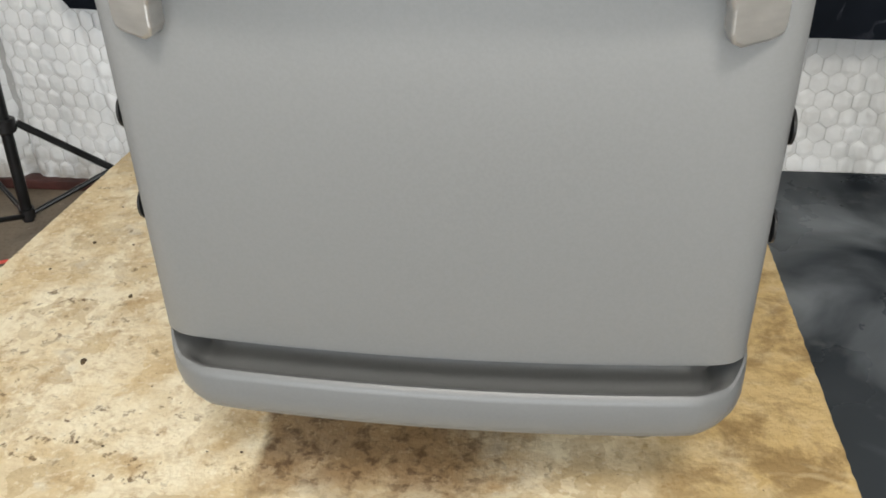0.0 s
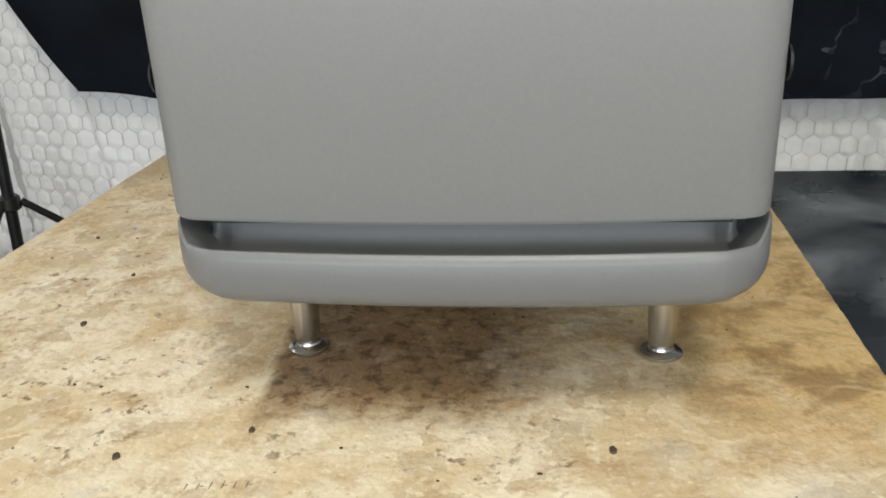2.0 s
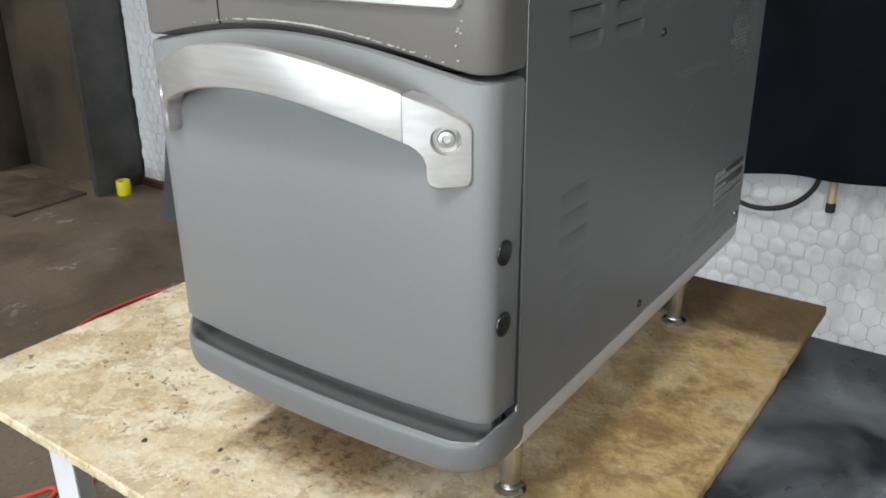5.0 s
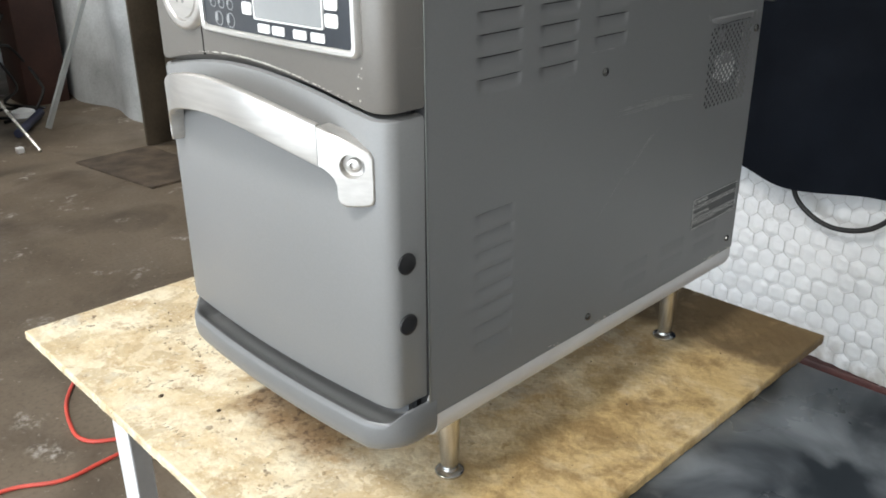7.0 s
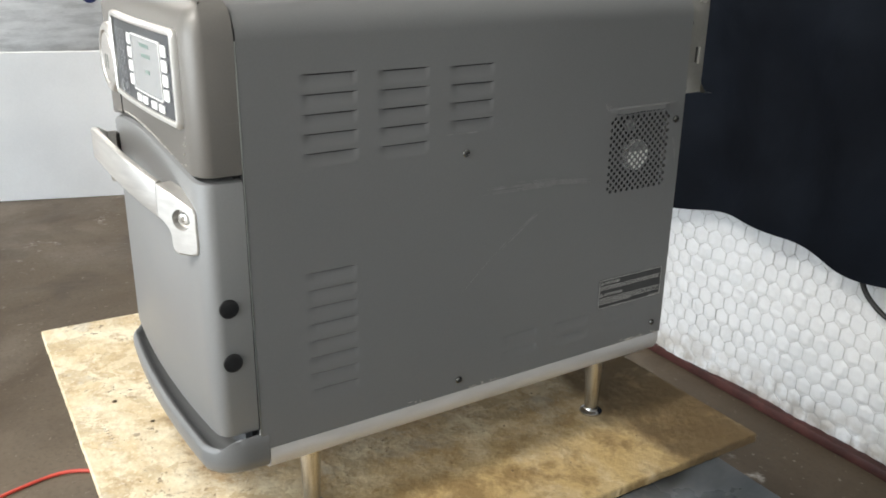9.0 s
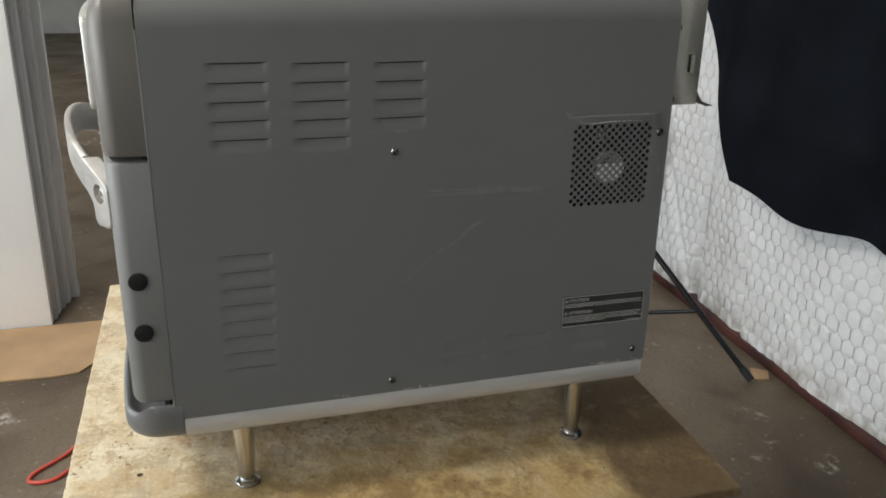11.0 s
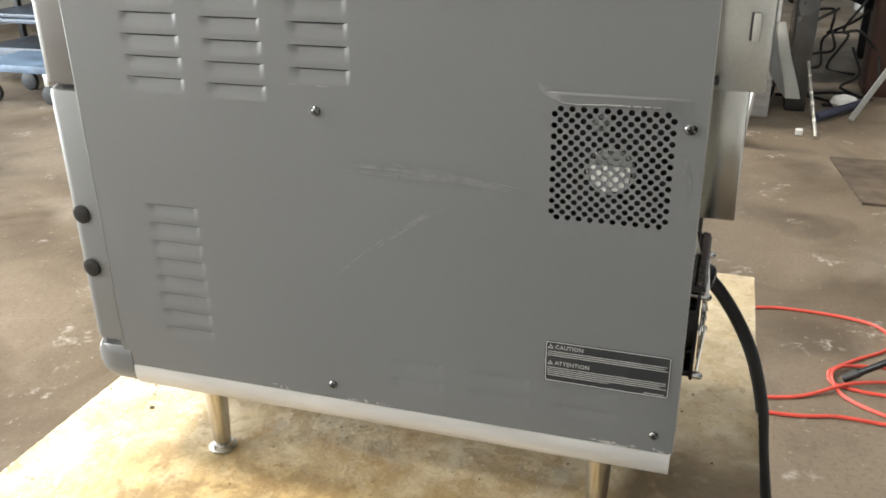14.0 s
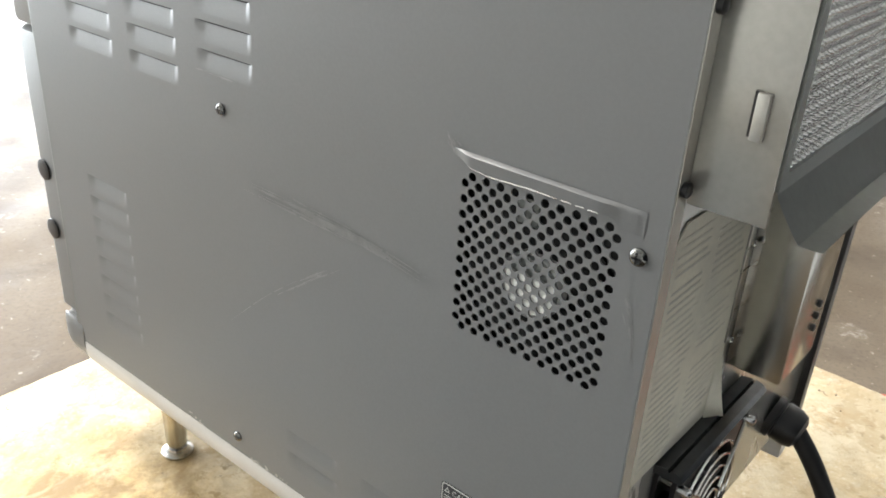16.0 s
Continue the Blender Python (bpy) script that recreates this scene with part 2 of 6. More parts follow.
def oven_paint(name, base, rough, metal, speck):
    """Satin powder coat with faint smears, scratches and chips."""
    m, nt, bsdf, at = bare(name, rough, metal)
    colour = mixed(nt, noise_mask(nt, at, 5, 0.1, 0.9, 2), base, tuple(c * 0.92 for c in base))
    fine = noise_mask(nt, at, 420, 0.35, 0.65, 2)
    colour = mixed(nt, fine, colour, tuple(c * 1.10 for c in base), 0.3)
    squash = nt.nodes.new("ShaderNodeMapping")
    squash.inputs["Rotation"].default_value = (radians(14), 0.1, 0.2)
    squash.inputs["Scale"].default_value = (3, 2.0, 40)
    nt.links.new(at, squash.inputs[0])
    scratch = product(nt, noise_mask(nt, squash.outputs[0], 3, 0.66, 0.74, 3), noise_mask(nt, at, 4, 0.5, 0.62, 3))
    if speck > 0.1:
        colour = mixed(nt, scratch, colour, (0.36, 0.355, 0.345), speck)
    nt.links.new(colour, bsdf.inputs["Base Color"])
    r = nt.nodes.new("ShaderNodeMapRange")
    r.inputs[3].default_value, r.inputs[4].default_value = rough - 0.01, rough + 0.05
    nt.links.new(noise_mask(nt, at, 7, 0.1, 0.9, 2), r.inputs[0])
    nt.links.new(r.outputs[0], bsdf.inputs["Roughness"])
    b = nt.nodes.new("ShaderNodeBump")
    b.inputs["Strength"].default_value, b.inputs["Distance"].default_value = 0.05, 0.0004
    nt.links.new(fine, b.inputs["Height"])
    nt.links.new(b.outputs[0], bsdf.inputs["Normal"])
    return m


def dark_laminate():
    m, nt, bsdf, at = bare("scuffed_black_top", 0.3)
    # pale bluish clouds: dust and reflected light mixed into the base colour
    colour = mixed(nt, noise_mask(nt, at, 6, 0.4, 0.75, 7, 0.7), (0.028, 0.034, 0.041), (0.25, 0.275, 0.30))
    colour = mixed(nt, product(nt, noise_mask(nt, at, 11, 0.55, 0.7, 7), noise_mask(nt, at, 70, 0.5, 0.7)), colour, (0.3, 0.3, 0.3), 0.4)
    nt.links.new(colour, bsdf.inputs["Base Color"])
    r = nt.nodes.new("ShaderNodeMapRange")
    r.inputs[3].default_value, r.inputs[4].default_value = 0.2, 0.5
    nt.links.new(noise_mask(nt, at, 7, 0.3, 0.7, 7), r.inputs[0])
    nt.links.new(r.outputs[0], bsdf.inputs["Roughness"])
    return m


def chalked_cloth():
    """Navy-black cloth with pale rubbed crease lines."""
    m, nt, bsdf, at = bare("navy_black_cloth", 0.78)
    bsdf.inputs["Specular IOR Level"].default_value = 0.22
    colour = mixed(nt, noise_mask(nt, at, 4, 0.35, 0.7, 5), (0.0038, 0.0060, 0.0110), (0.0095, 0.0135, 0.0220))
    n = nt.nodes.new("ShaderNodeTexNoise")
    n.inputs["Scale"].default_value, n.inputs["Detail"].default_value, n.inputs["Roughness"].default_value = 2.3, 4, 0.55
    nt.links.new(at, n.inputs["Vector"])
    ridge = nt.nodes.new("ShaderNodeMath")
    ridge.operation = "COMPARE"
    ridge.inputs[1].default_value, ridge.inputs[2].default_value = 0.5, 0.006
    nt.links.new(n.outputs[0], ridge.inputs[0])
    worn = product(nt, ridge.outputs[0], product(nt, noise_mask(nt, at, 3.1, 0.50, 0.62, 2), noise_mask(nt, at, 24, 0.42, 0.62, 5)))
    side = nt.nodes.new("ShaderNodeSeparateXYZ")
    nt.links.new(at, side.inputs[0])
    worn = product(nt, worn, link_chain(nt, side.outputs[0], ("ShaderNodeMapRange", 0, {1: -0.30, 2: -0.10})))
    colour = mixed(nt, worn, colour, (0.16, 0.18, 0.22), 0.8)
    nt.links.new(colour, bsdf.inputs["Base Color"])
    b = nt.nodes.new("ShaderNodeBump")
    b.inputs["Strength"].default_value, b.inputs["Distance"].default_value = 0.35, 0.004
    nt.links.new(noise_mask(nt, at, 9, 0.3, 0.7, 8, 0.8), b.inputs["Height"])
    nt.links.new(b.outputs[0], bsdf.inputs["Normal"])
    return m


def quilt():
    """White plastic insulation facing: wrinkled, with grey smudges and a grimy foot."""
    m, nt, bsdf, at = bare("white_insulation_facing", 0.5)
    colour = mixed(nt, noise_mask(nt, at, 1.6, 0.35, 0.7, 6), (0.80, 0.81, 0.82), (0.72, 0.73, 0.74))
    colour = mixed(nt, product(nt, noise_mask(nt, at, 2.6, 0.52, 0.68, 8, 0.8), noise_mask(nt, at, 60, 0.45, 0.65, 5, 0.3)), colour, (0.48, 0.48, 0.47), 0.45)
    height = nt.nodes.new("ShaderNodeSeparateXYZ")
    nt.links.new(at, height.inputs[0])
    foot = link_chain(nt, height.outputs[2], ("ShaderNodeMapRange", 0, {1: 0.16, 2: 0.04}))
    colour = mixed(nt, product(nt, foot, noise_mask(nt, at, 18, 0.35, 0.6, 6)), colour, (0.34, 0.30, 0.25), 0.8)
    # grime and the backdrop cloth's shade, greyed in towards the right
    cloth_shade_grime = link_chain(nt, height.outputs[0], ("ShaderNodeMapRange", 0, {1: -0.2, 2: 0.3}))
    colour = mixed(nt, product(nt, cloth_shade_grime, noise_mask(nt, at, 7, 0.30, 0.62, 8, 0.6)), colour, (0.50, 0.50, 0.49), 0.6)
    nt.links.new(colour, bsdf.inputs["Base Color"])
    b = nt.nodes.new("ShaderNodeBump")
    b.inputs["Strength"].default_value, b.inputs["Distance"].default_value = 0.3, 0.003
    nt.links.new(noise_mask(nt, at, 55, 0.25, 0.75, 6, 1.2, 0.55), b.inputs["Height"])
    nt.links.new(b.outputs[0], bsdf.inputs["Normal"])
    return m


STAIN_SHADE_X, STAIN_SHADE_Y = -0.153, 0.075 - 0.37
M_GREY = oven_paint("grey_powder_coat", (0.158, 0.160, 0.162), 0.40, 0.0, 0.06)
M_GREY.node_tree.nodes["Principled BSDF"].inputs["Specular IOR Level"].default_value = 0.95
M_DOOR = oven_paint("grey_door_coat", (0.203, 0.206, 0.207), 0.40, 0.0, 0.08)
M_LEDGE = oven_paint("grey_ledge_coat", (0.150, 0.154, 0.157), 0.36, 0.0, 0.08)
M_HOUSE = oven_paint("bronze_grey_coat", (0.172, 0.163, 0.150), 0.40, 0.2, 0.35)
M_STEEL = material("brushed_steel", (0.58, 0.57, 0.55), 0.30, 1.0, 0.06, 12, 300, 0.05, stretch=(1, 1, 14))
M_RAIL = material("satin_aluminium_rail", (0.66, 0.66, 0.66), 0.46, 0.35, 0.07, 9, 260, 0.04, stretch=(6, 1, 6))
M_LEG = material("polished_leg_steel", (0.56, 0.56, 0.56), 0.24, 1.0, 0.06, 20, 240, 0.02)
M_SCREW = material("dark_zinc_screw", (0.24, 0.24, 0.23), 0.24, 1.0, 0.15, 60, 300, 0.02)
M_HANDLE = material("brushed_nickel", (0.61, 0.595, 0.57), 0.38, 0.82, 0.06, 14, 320, 0.04, stretch=(1, 6, 12))
M_BEZEL = material("satin_silver_bezel", (0.70, 0.69, 0.665), 0.40, 0.8, 0.05, 14, 320, 0.04)
M_CHROME = material("chrome_bolt", (0.75, 0.74, 0.72), 0.16, 1.0, 0.05, 30, 200, 0.02)
M_BACK = material("galvanised_back_steel", (0.60, 0.585, 0.54), 0.26, 0.55, 0.1, 7, 220, 0.05, stretch=(3, 1, 1))
M_COVER = material("bright_rolled_steel", (0.52, 0.51, 0.47), 0.2, 1.0, 0.1, 7, 220, 0.03, stretch=(3, 1, 1))
M_FLAP = material("dull_sheet_steel", (0.30, 0.315, 0.30), 0.4, 0.7, 0.1, 9, 200, 0.04)
M_BLACK = material("black_plastic", (0.012, 0.012, 0.013), 0.35, 0, 0.2, 20, 300, 0.05)
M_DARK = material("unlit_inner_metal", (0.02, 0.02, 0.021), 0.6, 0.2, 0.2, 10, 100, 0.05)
M_RUBBER = material("black_rubber", (0.014, 0.014, 0.014), 0.55, 0, 0.2, 30, 220, 0.1)
M_KEYPAD = material("keypad_film", (0.035, 0.04, 0.048), 0.3, 0, 0.1, 20, 200, 0.02)
M_KEY = material("white_key", (0.75, 0.76, 0.76), 0.4, 0, 0.04, 20, 200, 0.02)
M_SCREEN = material("grey_display", (0.24, 0.25, 0.255), 0.15, 0, 0.1, 14, 200, 0.0, tint=(0.29, 0.30, 0.305))
M_TEXTGREEN = material("green_display_text", (0.15, 0.225, 0.205), 0.3, 0, 0.1, 20, 200, 0)
M_KEYPRINT = material("grey_key_print", (0.30, 0.31, 0.32), 0.5, 0, 0.05, 60, 400, 0)
M_STICKER = material("black_warning_sticker", (0.035, 0.036, 0.037), 0.32, 0, 0.15, 30, 300, 0.02)
M_PRINT = material("white_print", (0.55, 0.55, 0.53), 0.5, 0, 0.05, 60, 400, 0)
M_PAPER = material("aged_label_paper", (0.83, 0.795, 0.66), 0.55, 0, 0.12, 12, 180, 0.1, tint=(0.70, 0.67, 0.56))
M_PAPERTEXT = material("faded_label_text", (0.755, 0.725, 0.615), 0.6, 0, 0.1, 40, 180, 0)
M_CHIP = material("chipped_white_paint", (0.52, 0.50, 0.46), 0.7, 0, 0.1, 60, 300, 0.1)
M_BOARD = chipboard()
M_FLOOR = concrete()
M_TOP = dark_laminate()
M_WHITEPAINT = material("white_painted_metal", (0.76, 0.77, 0.78), 0.4, 0, 0.07, 4, 120, 0.05)
M_SLAB = material("white_door_skin", (0.86, 0.865, 0.87), 0.45, 0, 0.04, 2, 90, 0.05)
M_DOORSKIN = material("gloss_white_door_skin", (0.93, 0.935, 0.94), 0.35, 0, 0.03, 2, 90, 0.03)
M_MOULD = material("grey_moulding", (0.52, 0.54, 0.56), 0.45, 0, 0.1, 4, 120, 0.05)
M_QUILT = quilt()
M_WIRE = material("galvanised_netting_wire", (0.53, 0.53, 0.52), 0.5, 0.2, 0.2, 10, 90, 0)
M_CLOTH = chalked_cloth()
M_REDBASE = material("dark_red_base", (0.075, 0.024, 0.02), 0.55, 0, 0.3, 7, 70, 0.2)
M_BROWN = material("brown_painted_steel", (0.085, 0.066, 0.045), 0.5, 0.1, 0.25, 3, 60, 0.15)
M_POST = material("grey_steel_post", (0.085, 0.083, 0.08), 0.5, 0.3, 0.25, 4, 80, 0.15)
M_PANEL = material("dark_grey_sheet", (0.150, 0.156, 0.160), 0.26, 0.6, 0.15, 4, 140, 0.05)
M_YELLOW = material("yellow_plastic", (0.75, 0.72, 0.02), 0.4, 0, 0.06, 20, 200, 0.03)
M_RED = material("red_cord_sheath", (0.62, 0.075, 0.05), 0.45, 0, 0.1, 12, 200, 0.05)
M_TRIPOD = material("black_stand_tube", (0.014, 0.015, 0.016), 0.32, 0.3, 0.3, 9, 200, 0.03)
M_CARD = material("brown_cardboard", (0.44, 0.29, 0.16), 0.8, 0, 0.12, 5, 150, 0.15)
M_MAT = material("dark_brown_mat", (0.095, 0.070, 0.048), 0.85, 0, 0.3, 9, 120, 0.4)
M_WOOD = material("pale_bare_wood", (0.52, 0.40, 0.25), 0.65, 0, 0.15, 10, 110, 0.1, stretch=(6, 6, 1))
M_BLUE = material("blue_plastic", (0.03, 0.045, 0.16), 0.4, 0, 0.2, 9, 120, 0.05)
M_STOCK = material("dark_navy_sheet_stock", (0.045, 0.058, 0.078), 0.4, 0.2, 0.3, 5, 90, 0.05)
M_DULLBLUE = material("dusty_blue_paint", (0.13, 0.19, 0.27), 0.5, 0.1, 0.2, 6, 100, 0.05)
M_WALL = material("painted_block_wall", (0.42, 0.42, 0.41), 0.75, 0, 0.15, 2, 60, 0.3)
M_GREYWALL = material("dirty_grey_sheeting", (0.58, 0.60, 0.61), 0.65, 0, 0.22, 2.2, 70, 0.2)
M_CEIL = material("off_white_ceiling", (0.62, 0.62, 0.60), 0.8, 0, 0.1, 2, 60, 0.2)
M_DULLGALV = material("dull_green_grey_sheet", (0.27, 0.29, 0.28), 0.5, 0.3, 0.15, 3, 90, 0.05)
M_GALV = material("pale_galvanised_sheet", (0.45, 0.47, 0.46), 0.45, 0.4, 0.1, 3, 90, 0.05)


# ---------- mesh helpers ----------
def empty(name, at, label, category, group="", kind=""):
    ob = new(name)
    ob.location = at
    ob.empty_display_size = 0.05
    return tagged(ob, label, category, group, kind)


def base_of(ob):
    place = Vector((0, 0, 0))
    while ob is not None:
        place += ob.location
        ob = ob.parent
    return place


def mesh_of(bm, name, mat, smooth=True, at=Vector((0, 0, 0))):
    bmesh.ops.recalc_face_normals(bm, faces=bm.faces[:])
    bmesh.ops.translate(bm, vec=-at, verts=bm.verts[:])
    me = bpy.data.meshes.new(name)
    bm.to_mesh(me)
    bm.free()
    me.materials.append(mat)
    if smooth:
        me.polygons.foreach_set("use_smooth", [True] * len(me.polygons))
        me.set_sharp_from_angle(angle=radians(38))
    return me


def part(name, bm, mat, parent, label="", smooth=True):
    """One mesh, made in the place's own coordinates, under a thing or a part."""
    ob = new(name, mesh_of(bm, name, mat, smooth, base_of(parent)))
    ob.parent = parent
    return tagged(ob, label)


def single(name, bm, mat, at, label, category, group="", kind="", smooth=True):
    """A thing that is one mesh."""
    ob = new(name, mesh_of(bm, name, mat, smooth, Vector(at)))
    ob.location = at
    return tagged(ob, label, category, group, kind)


def box(bm, x0, x1, y0, y1, z0, z1, bevel=0.0, m=None):
    made = bmesh.ops.create_cube(bm, size=1.0)["verts"]
    for v in made:
        v.co = Vector(((x0 + x1) / 2 + v.co.x * (x1 - x0), (y0 + y1) / 2 + v.co.y * (y1 - y0), (z0 + z1) / 2 + v.co.z * (z1 - z0)))
    if bevel:
        edges = list({e for v in made for e in v.link_edges})
        done = bmesh.ops.bevel(bm, geom=edges, offset=bevel, segments=2, profile=0.5, affect="EDGES")
        made = list({v for f in done["faces"] for v in f.verts} | {v for v in made if v.is_valid})
    if m is not None:
        bmesh.ops.transform(bm, matrix=m, verts=[v for v in made if v.is_valid])
    return bm


def ring(bm, centre, axis, r, n, twist=0.0):
    axis = Vector(axis).normalized()
    side = axis.orthogonal().normalized()
    up = axis.cross(side)
    return [bm.verts.new(Vector(centre) + r * (math.cos(2 * math.pi * (k + twist) / n) * side + math.sin(2 * math.pi * (k + twist) / n) * up)) for k in range(n)]


def bridge(bm, a, b):
    n = len(a)
    for k in range(n):
        bm.faces.new((a[k], a[(k + 1) % n], b[(k + 1) % n], b[k]))


def turned(bm, at, axis, profile, n=24):
    """A turned body: profile rows of (distance along the axis, radius)."""
    axis = Vector(axis).normalized()
    rings = [ring(bm, Vector(at) + d * axis, axis, max(r, 1e-4), n) for d, r in profile]
    for a, b in zip(rings, rings[1:]):
        bridge(bm, a, b)
    bm.faces.new(rings[0])
    bm.faces.new(rings[-1])
    return bm


def rod(bm, a, b, r, n=12, r2=None):
    a, b = Vector(a), Vector(b)
    return turned(bm, a, b - a, [(0, r), ((b - a).length, r if r2 is None else r2)], n)


def smooth_path(points, steps=8):
    """A rounded line through the points."""
    pts = [Vector(p) for p in points]
    pts = [2 * pts[0] - pts[1]] + pts + [2 * pts[-1] - pts[-2]]
    out = []
    for k in range(1, len(pts) - 2):
        p0, p1, p2, p3 = pts[k - 1:k + 3]
        for s in range(steps):
            t = s / steps
            out.append(0.5 * ((2 * p1) + (p2 - p0) * t + (2 * p0 - 5 * p1 + 4 * p2 - p3) * t * t + (3 * p1 - p0 - 3 * p2 + p3) * t ** 3))
    return out + [pts[-2]]


def tube(bm, points, r, n=10):
    pts = [Vector(p) for p in points]
    way = (pts[1] - pts[0]).normalized()
    side = way.orthogonal().normalized()
    last = None
    for k, p in enumerate(pts):
        way = (pts[min(k + 1, len(pts) - 1)] - pts[max(k - 1, 0)]).normalized()
        side = (side - way * side.dot(way)).normalized()
        up = way.cross(side)
        now = [bm.verts.new(p + r * (math.cos(2 * math.pi * j / n) * side + math.sin(2 * math.pi * j / n) * up)) for j in range(n)]
        if last:
            bridge(bm, last, now)
        else:
            bm.faces.new(now)
        last = now
    bm.faces.new(last)
    return bm


def grid(bm, nu, nv, place):
    """A sheet of nu by nv cells; place(u, v) with u and v from 0 to 1."""
    vs = [[bm.verts.new(place(i / nu, j / nv)) for j in range(nv + 1)] for i in range(nu + 1)]
    for i in range(nu):
        for j in range(nv):
            bm.faces.new((vs[i][j], vs[i + 1][j], vs[i + 1][j + 1], vs[i][j + 1]))
    return vs


def slab(bm, outline, place, depth):
    """A plate over a flat outline of (a, b); place(a, b, d) sets it in the world at depth d."""
    front = [bm.verts.new(place(a, b, 0)) for a, b in outline]
    back = [bm.verts.new(place(a, b, depth)) for a, b in outline]
    bm.faces.new(front)
    bm.faces.new(back)
    bridge(bm, front, back)
    return bm


def rounded(a0, a1, b0, b1, r, n=5, along=8):
    """The outline of a rounded oblong, with points along its long sides too."""
    out = []
    for ca, cb, s in ((a1 - r, b1 - r, 0), (a0 + r, b1 - r, 90), (a0 + r, b0 + r, 180), (a1 - r, b0 + r, 270)):
        out += [(ca + r * math.cos(radians(s + 90 * k / n)), cb + r * math.sin(radians(s + 90 * k / n))) for k in range(n + 1)]
        if s in (0, 180):
            a, b = out[-1]
            end = a0 + r if s == 0 else a1 - r
            out += [(a + (end - a) * k / along, b) for k in range(1, along)]
    return out


def frame_ring(bm, outer, inner, place, depth):
    """A frame between two outlines with the same number of points."""
    rows = [[bm.verts.new(place(a, b, d)) for a, b in line] for line, d in ((outer, depth), (outer, 0), (inner, 0), (inner, depth))]
    for k in range(4):
        bridge(bm, rows[k], rows[(k + 1) % 4])
    return bm


def lettering(name, text, size, m, mat, parent, label="", spread=1.0):
    """Flat lettering in the built-in font, as a mesh."""
    curve = bpy.data.curves.new(name, "FONT")
    curve.body, curve.size, curve.extrude, curve.space_character, curve.resolution_u = text, size, 0.0001, spread, 2
    maker = new(name, curve)
    bpy.context.view_layer.update()
    me = bpy.data.meshes.new_from_object(maker.evaluated_get(bpy.context.evaluated_depsgraph_get()))
    bpy.data.objects.remove(maker)
    me.transform(Matrix.Translation(-base_of(parent)) @ m)
    me.materials.clear()
    me.materials.append(mat)
    ob = new(name, me)
    ob.parent = parent
    return tagged(ob, label)


# ---------- the room ----------
X0, X1, WALL_Y, NICHE_Y = -10.5, 3.6, 2.03, 2.5
single("floor", box(bmesh.new(), X0, X1, DOOR_Y - 0.3, NICHE_Y + 0.3, -0.15, 0.0), M_FLOOR, (-3, -2, 0), "worn brown-grey concrete workshop floor with scuffs and stains", "floor", kind="structure")
single("ceiling", box(bmesh.new(), X0, X1, DOOR_Y - 0.3, NICHE_Y + 0.3, CEIL, CEIL + 0.15), M_CEIL, (-3, -2, CEIL), "off-white workshop ceiling", "ceiling", kind="structure")
bm = bmesh.new()
grid(bm, 20, 20, lambda u, v: Vector((-40 + 80 * u, -46.8 + 40 * v, -0.16)))
single("ground", bm, material("yard_asphalt", (0.16, 0.155, 0.15), 0.85, 0, 0.2, 0.6, 20, 0.3), (-2, -20, -0.16), "grey paved yard outside the open door", "ground", kind="structure")


def plain_wall(name, x0, x1, y0, y1, z0, z1, mat, label):
    return single(name, box(bmesh.new(), x0, x1, y0, y1, z0, z1), mat, ((x0 + x1) / 2, (y0 + y1) / 2, z0), label, "wall", kind="structure")


plain_wall("wall_east", X1, X1 + 0.2, DOOR_Y - 0.3, NICHE_Y + 0.3, 0, CEIL, M_WALL, "grey painted block wall")
plain_wall("wall_west", X0 - 0.2, X0, DOOR_Y - 0.3, NICHE_Y + 0.3, 0, CEIL, M_WALL, "grey painted block wall")
plain_wall("wall_south", X0, DOOR_X0, DOOR_Y - 0.2, DOOR_Y, 0, CEIL, M_WALL, "grey painted block wall beside the open door")
plain_wall("wall_south", DOOR_X1, X1, DOOR_Y - 0.2, DOOR_Y, 0, CEIL, M_WALL, "grey painted block wall beside the open door")
plain_wall("wall_south", DOOR_X0, DOOR_X1, DOOR_Y - 0.2, DOOR_Y, DOOR_H, CEIL, M_WALL, "grey painted block wall over the open door")

# The quilted wall behind the oven: facing that bulges through wire netting.
WX0, WX1, WZ0, WZ1 = -3.06, X1, 0.034, 2.5
CELL, ROW = 0.050, 0.052


def sag(x, z):
    """How far the facing stands out, in slow folds."""
    fold = 0.012 * np.sin(5.1 * x + 1.3 * np.sin(1.9 * z)) + 0.006 * np.sin(13 * x + 2.2 * z) + 0.004 * np.sin(3 * x + 9 * z)
    crease = sum(a * np.exp(-((x - c - s * z) / w) ** 2) for c, s, w, a in ((-1.665, -0.025, 0.022, -0.034), (-1.668, -0.56, 0.020, -0.018), (-1.326, -0.085, 0.018, -0.020), (0.18, 0.02, 0.02, -0.018), (-2.3, 0.05, 0.03, -0.02), (0.95, 0, 0.025, -0.02)))
    return fold + crease


def ripple(x, z):
    """Small uneven wrinkles of the facing."""
    w = np.sin(31 * x + 9 * z + 2.2 * np.sin(11 * z + 3 * x)) * np.sin(23 * z - 7 * x + 1.7 * np.sin(13 * x))
    return 0.0030 * w + 0.0016 * np.sin(67 * x + 41 * z + 3 * np.sin(17 * z)) * np.sin(53 * z - 29 * x)


def pulled(x, z):
    """How far the netting is dragged out of true, sideways and up."""
    return 0.011 * np.sin(2.3 * z + 1.7 * x) + 0.006 * np.sin(5.7 * x - 3.1 * z + 1) + 0.003 * np.sin(14 * z + 9 * x), 0.009 * np.sin(2.9 * x + 1.3 * z) + 0.004 * np.sin(8.3 * x + 6.1 * z + 2)


